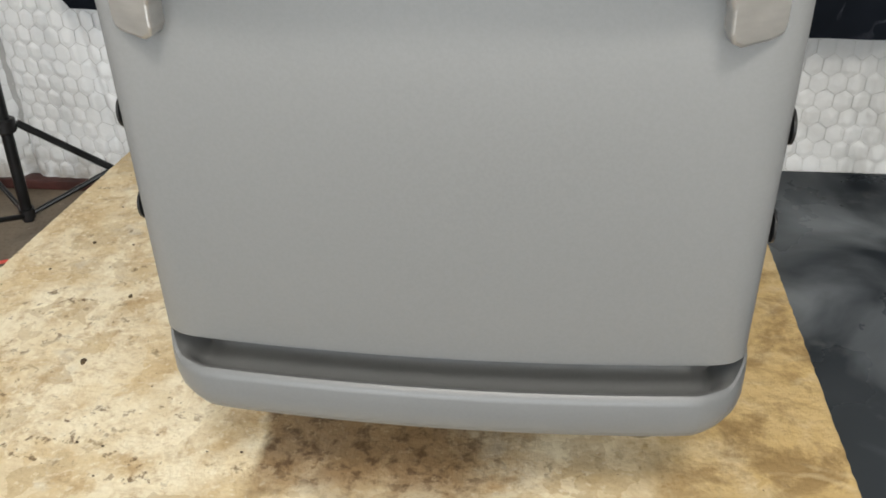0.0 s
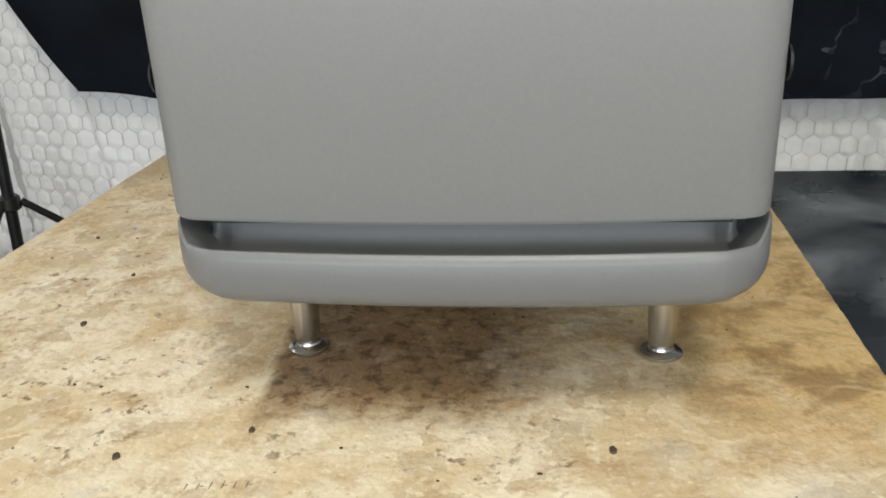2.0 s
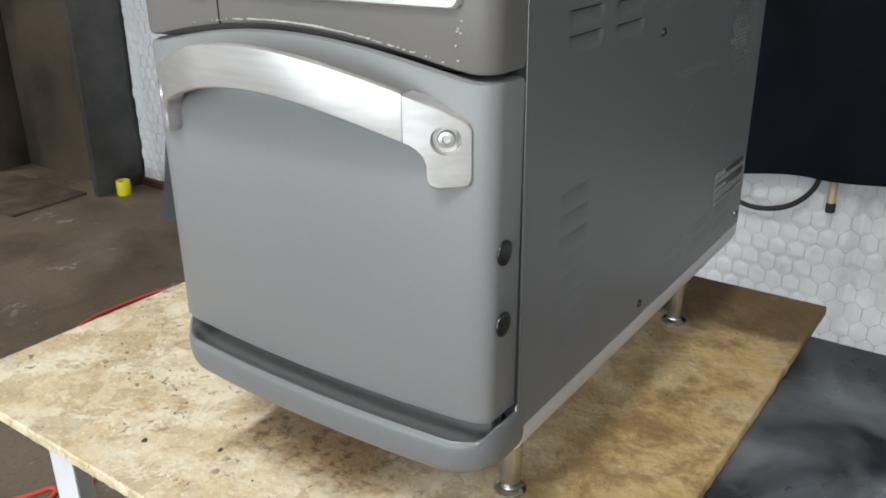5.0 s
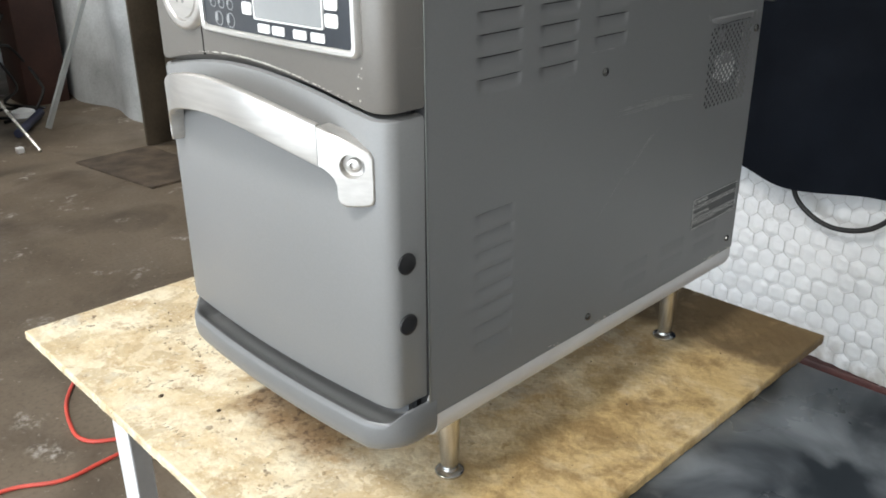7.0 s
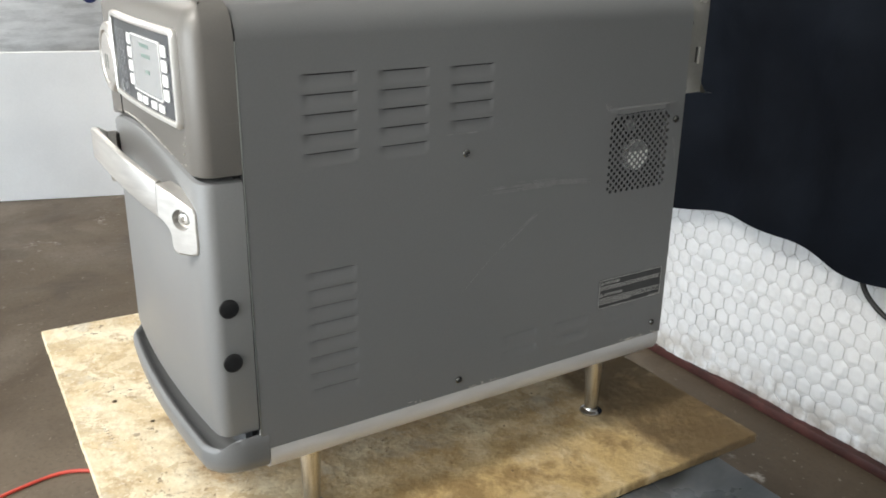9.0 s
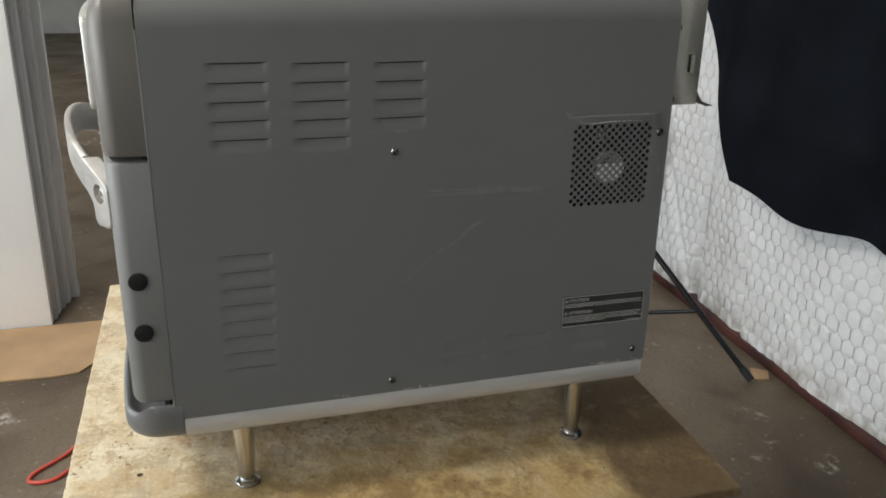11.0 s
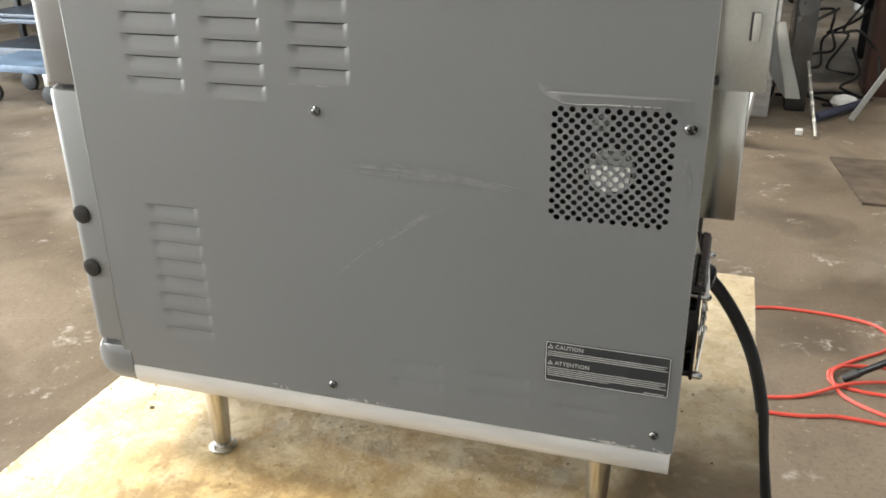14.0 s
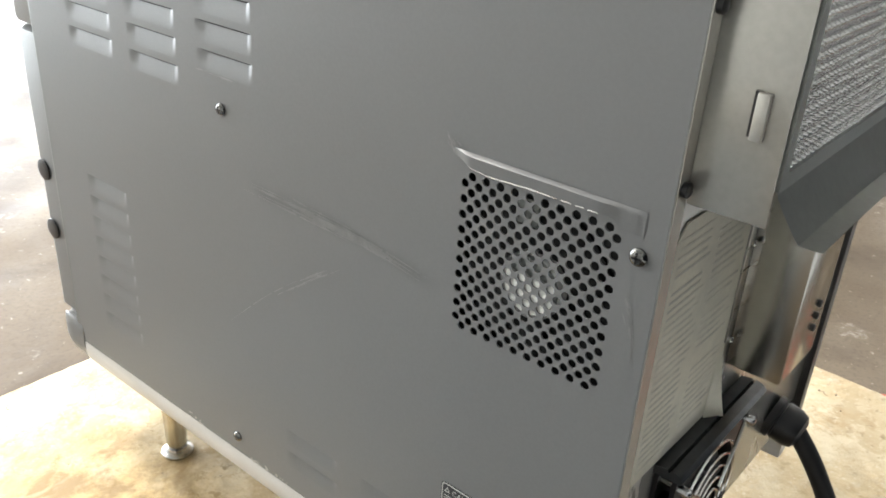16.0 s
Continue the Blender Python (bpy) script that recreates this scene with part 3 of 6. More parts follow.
def hex_gap(x, z):
    """Distance to the nearest netting wire, in cells."""
    best = np.full(np.shape(x), 9.0)
    second = best.copy()
    row = np.floor(z / ROW)
    for dr in (-1, 0, 1, 2):
        r = row + dr
        off = np.where(r % 2 == 0, 0.0, CELL / 2)
        c = np.round((x - off) / CELL)
        for dc in (-1, 0, 1):
            d = np.hypot(x - (c + dc) * CELL - off, z - r * ROW)
            new_best = np.minimum(best, d)
            second = np.minimum(second, np.maximum(best, d))
            best = new_best
    return (second - best) / CELL


line_x = np.concatenate([np.arange(WX0, 1.5, 0.0052), np.linspace(1.5, WX1, 60)])
line_z = np.concatenate([np.arange(WZ0, 1.75, 0.0054), np.linspace(1.75, WZ1, 30)])
nx, nz = len(line_x), len(line_z)
gx, gz = np.meshgrid(line_x, line_z, indexing="ij")
drag_x, drag_z = pulled(gx, gz)
puff = np.clip(hex_gap(gx - drag_x, gz - drag_z) / 0.55, 0, 1) ** 0.6
amount = 0.72 + 0.28 * np.sin(4.1 * gx + 1.7 + np.sin(5 * gz)) * np.sin(4.9 * gz + 0.4)
gy = WALL_Y - 0.03 - sag(gx, gz) - puff * (0.0072 * amount + ripple(gx, gz))
verts = np.stack([gx, gy, gz], -1).reshape(-1, 3)
index = np.arange(nx * nz).reshape(nx, nz)
faces = np.stack([index[:-1, :-1], index[1:, :-1], index[1:, 1:], index[:-1, 1:]], -1).reshape(-1, 4)
wall_north = empty("wall_north", (0, WALL_Y, 0), "white insulated wall with facing that bulges through hexagonal wire netting", "wall", kind="structure")
me = bpy.data.meshes.new("insulation_facing")
me.from_pydata((verts - np.array([0, WALL_Y, 0])).tolist(), [], faces.tolist())
me.materials.append(M_QUILT)
me.polygons.foreach_set("use_smooth", [True] * len(me.polygons))
facing = new("insulation_facing", me)
facing.parent = wall_north
bm = bmesh.new()
box(bm, WX0, X1, WALL_Y + 0.012, WALL_Y + 0.2, 0, CEIL)
part("wall_core", bm, M_WALL, wall_north, smooth=False)

# The netting: three-sided wires along the edges of each cell.
wv, wf = [], []
turn3 = [(math.cos(a), math.sin(a)) for a in (0.5, 2.6, 4.7)]
for r in range(int(WZ0 / ROW) + 1, int(2.3 / ROW)):
    off = 0.0 if r % 2 == 0 else CELL / 2
    for c in range(int(WX0 / CELL) + 1, int(2.6 / CELL)):
        cx, cz = c * CELL + off, r * ROW
        h = ROW * 2 / 3
        corner = [(cx, cz + h), (cx + CELL / 2, cz + h / 2), (cx + CELL / 2, cz - h / 2), (cx, cz - h)]
        corner = [(px + float(pulled(px, pz)[0]), pz + float(pulled(px, pz)[1])) for px, pz in corner]
        for (ax, az), (bx, bz) in zip(corner, corner[1:]):
            rad = 0.0008 if abs(ax - bx) > 0.001 else 0.0012
            ay = WALL_Y - 0.0345 - float(sag(ax, az))
            by = WALL_Y - 0.0345 - float(sag(bx, bz))
            way = Vector((bx - ax, by - ay, bz - az)).normalized()
            side = way.orthogonal().normalized()
            up = way.cross(side)
            n0 = len(wv)
            for px, py, pz in ((ax, ay, az), (bx, by, bz)):
                for ca, sa in turn3:
                    wv.append((px + rad * (ca * side.x + sa * up.x), py - WALL_Y + rad * (ca * side.y + sa * up.y), pz + rad * (ca * side.z + sa * up.z)))
            wf += [(n0 + k, n0 + (k + 1) % 3, n0 + 3 + (k + 1) % 3, n0 + 3 + k) for k in range(3)]
me = bpy.data.meshes.new("wire_netting")
me.from_pydata(wv, [], wf)
me.materials.append(M_WIRE)
netting = new("wire_netting", me)
netting.parent = wall_north
tagged(netting, "grey hexagonal wire netting", kind="stuff")

single("baseboard", box(bmesh.new(), WX0, X1, WALL_Y - 0.05, WALL_Y + 0.01, 0, 0.034, 0.005), M_REDBASE, (0, WALL_Y - 0.02, 0), "dark red steel base rail along the white wall", "base rail", kind="structure")

# Steel post at the wall's end, and the recess beyond it.
post = empty("steel_column", (-3.17, 1.93, 0), "dark grey steel column at the end of the white wall", "column", kind="structure")
bm = bmesh.new()
box(bm, -3.29, -3.275, 1.86, 2.04, 0, CEIL, 0.003)
part("flange", bm, M_BROWN, post)
bm = bmesh.new()
box(bm, -3.275, -3.105, 1.905, 1.925, 0, CEIL, 0.003)
part("web", bm, M_POST, post)
bm = bmesh.new()
box(bm, -3.105, -3.068, 1.742, 2.04, 0, CEIL, 0.004)
part("flange", bm, M_POST, post)
plain_wall("wall_niche", -3.88, -3.292, 1.88, 2.1, 0, CEIL, M_BROWN, "brown painted steel sheet at the back of a recess")
second = empty("steel_column", (-3.98, 1.8, 0), "brown painted steel box column beside a recess", "column", kind="structure")
bm = bmesh.new()
box(bm, -3.892, -3.868, 1.705, 1.878, 0, CEIL, 0.004)
part("shaft", bm, M_BROWN, second)
bm = bmesh.new()
box(bm, -3.95, -3.885, 1.879, 2.1, 0, CEIL)
part("side_sheet", bm, M_BROWN, second)
bm = bmesh.new()
grid(bm, 90, 30, lambda u, v: Vector((X0 + (-3.955 - X0) * u, 1.93 + 0.03 * math.sin(60 * u) + 0.02 * math.sin(23 * u + 4 * v), CEIL * v)))
single("wall_far_sheeting", bm, M_GREYWALL, (-7, 2.0, 0), "dirty grey-white sheeting hung along the far wall", "wall", kind="structure")
plain_wall("wall_north_far", X0, -3.955, 2.1, 2.3, 0, CEIL, M_WALL, "grey block wall behind hung sheeting")

# Unseen ceiling fixtures, added to carry the fill lamps.
for k, (lamp_x, lamp_y, watts) in enumerate(FILL_TUBES):
    lamp = empty("fill_light_fixture", (lamp_x, lamp_y, CEIL - 0.06), "white twin-tube fixture added out of view for fill light", "ceiling light", "workshop ceiling lights")
    part("housing", box(bmesh.new(), lamp_x - 0.14, lamp_x + 0.14, lamp_y - 0.95, lamp_y + 0.95, CEIL - 0.09, CEIL - 0.003, 0.01), M_WHITEPAINT, lamp)
    for dx in (-0.07, 0.07):
        part("tube", rod(bmesh.new(), (lamp_x + dx, lamp_y - 0.9, CEIL - 0.12), (lamp_x + dx, lamp_y + 0.9, CEIL - 0.12), 0.016), M_KEY, lamp)

bay = empty("bay_light", BAY, "compact round ceiling lamp with a metal shade", "ceiling light")
part("shade", turned(bmesh.new(), (BAY[0], BAY[1], BAY[2]), (0, 0, 1), [(0, 0.41), (0.003, 0.412), (0.10, 0.26), (0.18, 0.10), (0.182, 0.0)], 28), M_GALV, bay)
part("stem", rod(bmesh.new(), (BAY[0], BAY[1], BAY[2] + 0.18), (BAY[0], BAY[1], CEIL), 0.012), M_TRIPOD, bay)

# ---------- tables ----------
BOARD = [(-0.598, -0.081), (0.322, -0.092), (0.329, 0.816), (-0.573, 0.808)]
TOP_Z, BOARD_T = 0.75, 0.0155


def board_edge():
    """The sawn, slightly ragged outline of the board."""
    rng = random.Random(11)
    out = []
    for (ax, ay), (bx, by) in zip(BOARD, BOARD[1:] + BOARD[:1]):
        n = 150
        for k in range(n):
            w = 0.0007 if k else 0.0
            out.append((ax + (bx - ax) * k / n + rng.uniform(-w, w), ay + (by - ay) * k / n + rng.uniform(-w, w)))
    return out


outline = board_edge()
bm = bmesh.new()
cx, cy = sum(a for a, _ in outline) / len(outline), sum(b for _, b in outline) / len(outline)
rows = []
for d, inset in ((0.0, 0.003), (0.0025, 0.0), (BOARD_T - 0.002, 0.0), (BOARD_T, 0.002)):
    rows.append([bm.verts.new((a + (cx - a) * inset, b + (cy - b) * inset, TOP_Z - d)) for a, b in outline])
for a, b in zip(rows, rows[1:]):
    bridge(bm, a, b)
bm.faces.new(rows[0])
bm.faces.new(rows[-1])
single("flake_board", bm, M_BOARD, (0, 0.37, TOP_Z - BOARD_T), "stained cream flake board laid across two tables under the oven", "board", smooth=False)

TABLE_Z = TOP_Z - BOARD_T - 0.0005
dark = empty("work_table", (0.75, 0.33, 0), "black scuffed work table beside the board", "table")
part("tabletop", box(bmesh.new(), 0.19, 1.32, -0.066, 0.736, TABLE_Z - 0.028, TABLE_Z, 0.004), M_TOP, dark)
for lx, ly in ((0.25, 0.0), (1.24, 0.0), (0.25, 0.65), (1.24, 0.65)):
    part("leg", box(bmesh.new(), lx - 0.025, lx + 0.025, ly - 0.025, ly + 0.025, 0, TABLE_Z - 0.028, 0.004), M_TRIPOD, dark)
for lx in (0.25, 1.24):
    part("crossbar", box(bmesh.new(), lx - 0.015, lx + 0.015, 0.03, 0.62, 0.16, 0.19, 0.003), M_TRIPOD, dark)

white = empty("trestle_table", (-0.2, 0.3, 0), "white painted steel trestle table under the flake board", "table")
part("tabletop", box(bmesh.new(), -0.585, 0.115, 0.03, 0.74, TABLE_Z - 0.03, TABLE_Z, 0.003), M_WHITEPAINT, white)
LEG_W = 0.029
for lx, ly in ((-0.555, 0.055), (0.075, 0.055), (-0.555, 0.70), (0.075, 0.70)):
    bm = bmesh.new()
    box(bm, lx - LEG_W, lx + LEG_W, ly - LEG_W, ly - LEG_W + 0.004, 0, TABLE_Z - 0.002, 0.001)
    box(bm, lx - LEG_W, lx - LEG_W + 0.004, ly - LEG_W + 0.004, ly + LEG_W, 0, TABLE_Z - 0.032, 0.001)
    leg = part("leg", bm, M_WHITEPAINT, white, "white folded steel leg with bolt")
    part("bolt", turned(bmesh.new(), (lx + 0.008, ly - LEG_W, TABLE_Z - 0.05), (0, -1, 0), [(0, 0.006), (0.003, 0.006), (0.005, 0.003)], 8), M_CHROME, leg)
for ly in (0.055, 0.70):
    part("crossbar", box(bmesh.new(), -0.55, 0.07, ly - 0.012, ly + 0.012, 0.2, 0.23, 0.002), M_WHITEPAINT, white)


# ---------- the oven ----------
SIDE, REAR = 0.204, 0.7115
LEG_Y = (0.152, 0.634)
oven = empty("countertop_oven", (0, 0.37, TOP_Z), "grey rapid-cook countertop oven on short polished legs, door closed", "oven")


def front_y(x):
    """The bowed front seen from above."""
    return FRONT_MID + (FRONT_END - FRONT_MID) * (x / 0.172) ** 2


FRONT_MID, FRONT_END = 0.012, 0.021


def plan(off=0.0, back=0.0675, side=0.2024, n=22):
    """The front's outline from its left back corner round to its right one, moved out by off."""
    half = []
    for k in range(n + 1):
        x = 0.172 * k / n
        half.append(Vector((x, front_y(x))))
    a, b, c = Vector((0.172, FRONT_END)), Vector((0.172 + 0.0275, FRONT_END + 0.024 * 2 * (FRONT_END - FRONT_MID) / 0.172)), Vector((side - 0.0006, 0.0405))
    for k in range(1, 11):
        t = k / 10
        half.append(a * (1 - t) ** 2 + 2 * b * t * (1 - t) + c * t * t)
    half.append(Vector((side, back)))
    line = [Vector((-p.x, p.y)) for p in reversed(half[1:])] + half
    out = []
    for k, p in enumerate(line):
        way = line[min(k + 1, len(line) - 1)] - line[max(k - 1, 0)]
        if k in (0, len(line) - 1):
            way = Vector((0, -1)) if k == 0 else Vector((0, 1))
        normal = Vector((way.y, -way.x)).normalized()
        q = p + off * normal
        if k in (0, len(line) - 1):
            q.y = back
        out.append(q)
    return out


def front_shell(levels, cap=True):
    """A bowed shell from rows of (off, z as a function of x, back, and its half width where it is narrower)."""
    bm = bmesh.new()
    rows = [[bm.verts.new((p.x, p.y, zf(p.x))) for p in plan(off, back, *side)] for off, zf, back, *side in levels]
    for a, b in zip(rows, rows[1:]):
        for k in range(len(a) - 1):
            bm.faces.new((a[k], a[k + 1], b[k + 1], b[k]))
    for k in range(len(rows) - 1):
        bm.faces.new((rows[k][0], rows[k + 1][0], rows[k + 1][-1], rows[k][-1]))
    if cap:
        bm.faces.new(rows[0])
        bm.faces.new(rows[-1])
    return bm


def arch(x):
    """The door's arched top edge."""
    return 1.2265 + 0.0245 * max(0.0, 1 - (x / 0.185) ** 2) ** 1.2


DOOR_Z = 0.919
flat = lambda z: (lambda x: z)
over = lambda d: (lambda x: arch(x) + d)
bm = front_shell([(-0.006, flat(DOOR_Z), 0.0698, 0.1998), (-0.002, flat(DOOR_Z + 0.001), 0.0698, 0.1998), (0, flat(DOOR_Z + 0.004), 0.0698, 0.1998), (0, over(-0.006), 0.0698), (-0.0015, over(-0.002), 0.0698), (-0.006, over(0), 0.0698)])
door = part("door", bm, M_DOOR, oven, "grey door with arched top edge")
bm = front_shell([(-0.004, over(0.005), 0.0700), (-0.001, over(0.006), 0.0700), (0.0005, over(0.010), 0.0700), (0.0005, flat(1.375), 0.0700), (-0.003, flat(1.390), 0.0700), (-0.010, flat(1.401), 0.0700), (-0.022, flat(1.4075), 0.0700), (-0.035, flat(1.4085), 0.0700)])
house = part("control_housing", bm, M_HOUSE, oven, "bronze-grey control housing with chipped lower edge")

# The drip ledge under the door: a bowed bumper with a trough.
ledge = [(-0.030, 0.8600), (-0.012, 0.8600), (0.001, 0.8612), (0.0065, 0.8650), (0.0105, 0.8725), (0.0124, 0.883), (0.0124, 0.8955), (0.0112, 0.9000), (0.0085, 0.9022), (0.0060, 0.9018), (0.0030, 0.8990), (-0.001, 0.8940), (-0.006, 0.8890), (-0.014, 0.8870), (-0.022, 0.8875), (-0.030, 0.8900), (-0.034, 0.8950), (-0.0355, 0.9050), (-0.0355, 0.9185)]
LEDGE_BACK = 0.0800


def ledge_row(off):
    """The ledge's outline: fuller corners than the door's, running back to the side rail."""
    out = max(off, -0.036)
    half = [Vector((0.168 * k / 18, front_y(0.168 * k / 18) - out)) for k in range(19)]
    side = 0.2046 + (0.55 * (out - 0.0124) if out > -0.002 else -0.0079 + 0.4 * (out + 0.002))
    a, b, c = half[-1], Vector((side - 0.0006, front_y(0.168) - out + 0.012)), Vector((side, 0.058))
    half += [a * (1 - t / 20) ** 2 + 2 * b * (t / 20) * (1 - t / 20) + c * (t / 20) ** 2 for t in range(1, 21)]
    half.append(Vector((side, LEDGE_BACK)))
    return [Vector((-p.x, p.y)) for p in reversed(half[1:])] + half


bm = bmesh.new()


def end_lift(x, z):
    """The underside rounds up a little towards the ends."""
    t = max(0.0, (abs(x) - 0.150) / 0.055)
    return 0.010 * t ** 2.0 * max(0.0, min(1.0, (0.892 - z) / 0.026))


def ease(t):
    t = min(1.0, max(0.0, t))
    return t * t * (3 - 2 * t)


def landing(x):
    """The ends turn up towards the door's foot."""
    return 0.0140 * ease((abs(x) - 0.189) / 0.014)


def trough_fill(x, y, off, z):
    """The trough closes to a landing near each end."""
    if off > 0.008:
        return 0.0
    return ease((abs(x) - 0.178) / 0.014) * max(0.0, 0.9020 + landing(x) - z)


rows = []
for k, (off, z) in enumerate(ledge):
    inner = k > 8
    rows.append([bm.verts.new((p.x, p.y, z + (trough_fill(p.x, p.y, off, z) if inner else end_lift(p.x, z) + landing(p.x) * ease((z - 0.890) / 0.010)))) for p in ledge_row(off)])
for a, b in zip(rows, rows[1:]):
    for k in range(len(a) - 1):
        bm.faces.new((a[k], a[k + 1], b[k + 1], b[k]))
bm.faces.new(rows[0])
bm.faces.new(rows[-1])
for e in (0, -1):
    bm.faces.new([row[e] for row in rows])
part("drip_ledge", bm, M_LEDGE, oven, "grey bowed ledge under the door")

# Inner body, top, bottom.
# near-black colour stands in for the shade inside gaps and louvre slits
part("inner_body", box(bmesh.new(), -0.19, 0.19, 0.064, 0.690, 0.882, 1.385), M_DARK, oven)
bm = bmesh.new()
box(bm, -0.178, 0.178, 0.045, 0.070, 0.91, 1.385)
# thin dark sheet puts a shade line between door and side sheet
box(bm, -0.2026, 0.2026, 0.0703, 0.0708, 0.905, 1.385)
part("gap_shade_frame", bm, M_DARK, oven)
part("bottom_pan", box(bmesh.new(), -0.185, 0.185, 0.03, 0.69, 0.868, 0.881, 0.003), M_STEEL, oven)
part("hinge_bracket", slab(bmesh.new(), [(0.1965, 0.9050), (0.2030, 0.9050), (0.2030, 0.9230), (0.2005, 0.9150)], lambda a, b, d: Vector((a, 0.0690 + d, b)), 0.0012), M_RAIL, oven, "bright hinge bracket")
for sign in (1, -1):
    part("edge_strip", box(bmesh.new(), sign * 0.2036 - 0.0004, sign * 0.2036 + 0.0004, 0.0700, 0.0722, 0.905, 1.37, 0.0002), M_FLAP, oven, "bright bare edge of the side sheet")

# Side sheets with pressed louvres and a pierced vent.
MESH_Y0, MESH_Y1, MESH_Z0, MESH_Z1 = 0.5764, 0.6891, 1.1343, 1.2462
HY, HZ = (MESH_Y1 - MESH_Y0) / 22, (MESH_Z1 - MESH_Z0) / 22
LOUVRES = []
for y0, y1, top, count in ((0.1365, 0.206, 1.3325, 5), (0.2295, 0.2975, 1.3305, 5), (0.323, 0.388, 1.329, 4), (0.134, 0.2005, 1.107, 8)):
    LOUVRES += [(y0, y1, top - 0.0215 * k, 0.0160, 0.0021 if top > 1.2 else round(0.0018 - 0.00007 * k, 5)) for k in range(count)]
for y0, y1 in ((0.412, 0.474), (0.500, 0.566), (0.588, 0.654)):
    LOUVRES += [(y0, y1, 0.960 - 0.023 * k, 0.0155, 0.00125) for k in range(2)]


def pierced(bm, x, y0, y1, z0, z1, holes):
    """A flat sheet with oblong openings left out."""
    ys = sorted({y0, y1, *[h[0] for h in holes], *[h[1] for h in holes]})
    zs = sorted({z0, z1, *[h[2] for h in holes], *[h[3] for h in holes]})
    made = {}

    def corner(y, z):
        if (y, z) not in made:
            made[y, z] = bm.verts.new((x, y, z))
        return made[y, z]

    for ya, yb in zip(ys, ys[1:]):
        for za, zb in zip(zs, zs[1:]):
            my, mz = (ya + yb) / 2, (za + zb) / 2
            if not any(h[0] < my < h[1] and h[2] < mz < h[3] for h in holes):
                bm.faces.new((corner(ya, za), corner(yb, za), corner(yb, zb), corner(ya, zb)))


def low_edge(y):
    return 0.8945 + 0.004 * max(0.0, (y - 0.07) / 0.64)


SHEET_Y = 0.0715


def side_sheet(sign, vents):
    bm = bmesh.new()
    x = sign * SIDE
    holes = [(y0, y1, top - h, top) for y0, y1, top, h, rise in LOUVRES] + [(MESH_Y0, MESH_Y1, MESH_Z0, MESH_Z1)] if vents else []
    pierced(bm, x, SHEET_Y, REAR, 0.9, 1.371, holes)
    for v in bm.verts:
        if abs(v.co.z - 0.9) < 1e-6:
            v.co.z = low_edge(v.co.y)
    # rounded shoulder and the top as far as the middle
    for k in range(28):
        a0, a1 = radians(90 * k / 28), radians(90 * (k + 1) / 28)
        r = 0.033
        pts = [(x - sign * r + sign * r * math.cos(a), 1.371 + r * math.sin(a)) for a in (a0, a1)]
        bm.faces.new([bm.verts.new((px, py, pz)) for (px, pz), py in ((pts[0], SHEET_Y), (pts[0], REAR), (pts[1], REAR), (pts[1], SHEET_Y))])
    bm.faces.new([bm.verts.new((px, py, 1.404)) for px, py in ((x - sign * 0.033, SHEET_Y), (x - sign * 0.033, REAR), (0, REAR), (0, SHEET_Y))])
    # folded front and rear rims
    for y in (SHEET_Y, REAR):
        bm.faces.new([bm.verts.new((px, y, pz)) for px, pz in ((x, low_edge(y)), (x, 1.371), (x - sign * 0.013, 1.371), (x - sign * 0.013, low_edge(y)))])
    bm.faces.new([bm.verts.new((px, py, low_edge(py) + 0.0001)) for px, py in ((x, SHEET_Y), (x, REAR), (x - sign * 0.012, REAR), (x - sign * 0.012, SHEET_Y))])
    bmesh.ops.remove_doubles(bm, verts=bm.verts[:], dist=1e-5)
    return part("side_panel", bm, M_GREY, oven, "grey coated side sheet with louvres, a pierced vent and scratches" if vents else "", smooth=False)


right_side = side_sheet(1, True)
side_sheet(-1, False)

# Louvres: pressed inwards, with a narrow slit along the top, flush at the foot.
louvre_meshes = {}
for y0, y1, top, h, rise in LOUVRES:
    key = (round(y1 - y0, 4), rise)
    if key not in louvre_meshes:
        w = y1 - y0
        bm = bmesh.new()

        def press(u, v, w=w, h=h, rise=rise):
            ends = ease(u * w / 0.013) * ease((1 - u) * w / 0.0065)
            slit = 0.0016 if rise > 0.002 else 0.0012 if rise > 0.00126 else 0.0007
            return Vector((-rise * ends * v ** 1.35, (u - 0.5) * w, -h + (h - slit * ends) * v))

        grid(bm, 44, 8, press)
        louvre_meshes[key] = mesh_of(bm, "louvre", M_GREY)
    ob = new("louvre", louvre_meshes[key])
    ob.parent = right_side
    ob.location = Vector((SIDE, (y0 + y1) / 2, top)) - base_of(oven)

# Pierced vent: a staggered field of round holes.
bm = bmesh.new()
HOLE = 0.00278


def vent_place(i, j):
    return Vector((SIDE, MESH_Y0 + (i + 1) * HY, MESH_Z0 + (j + 1) * HZ))


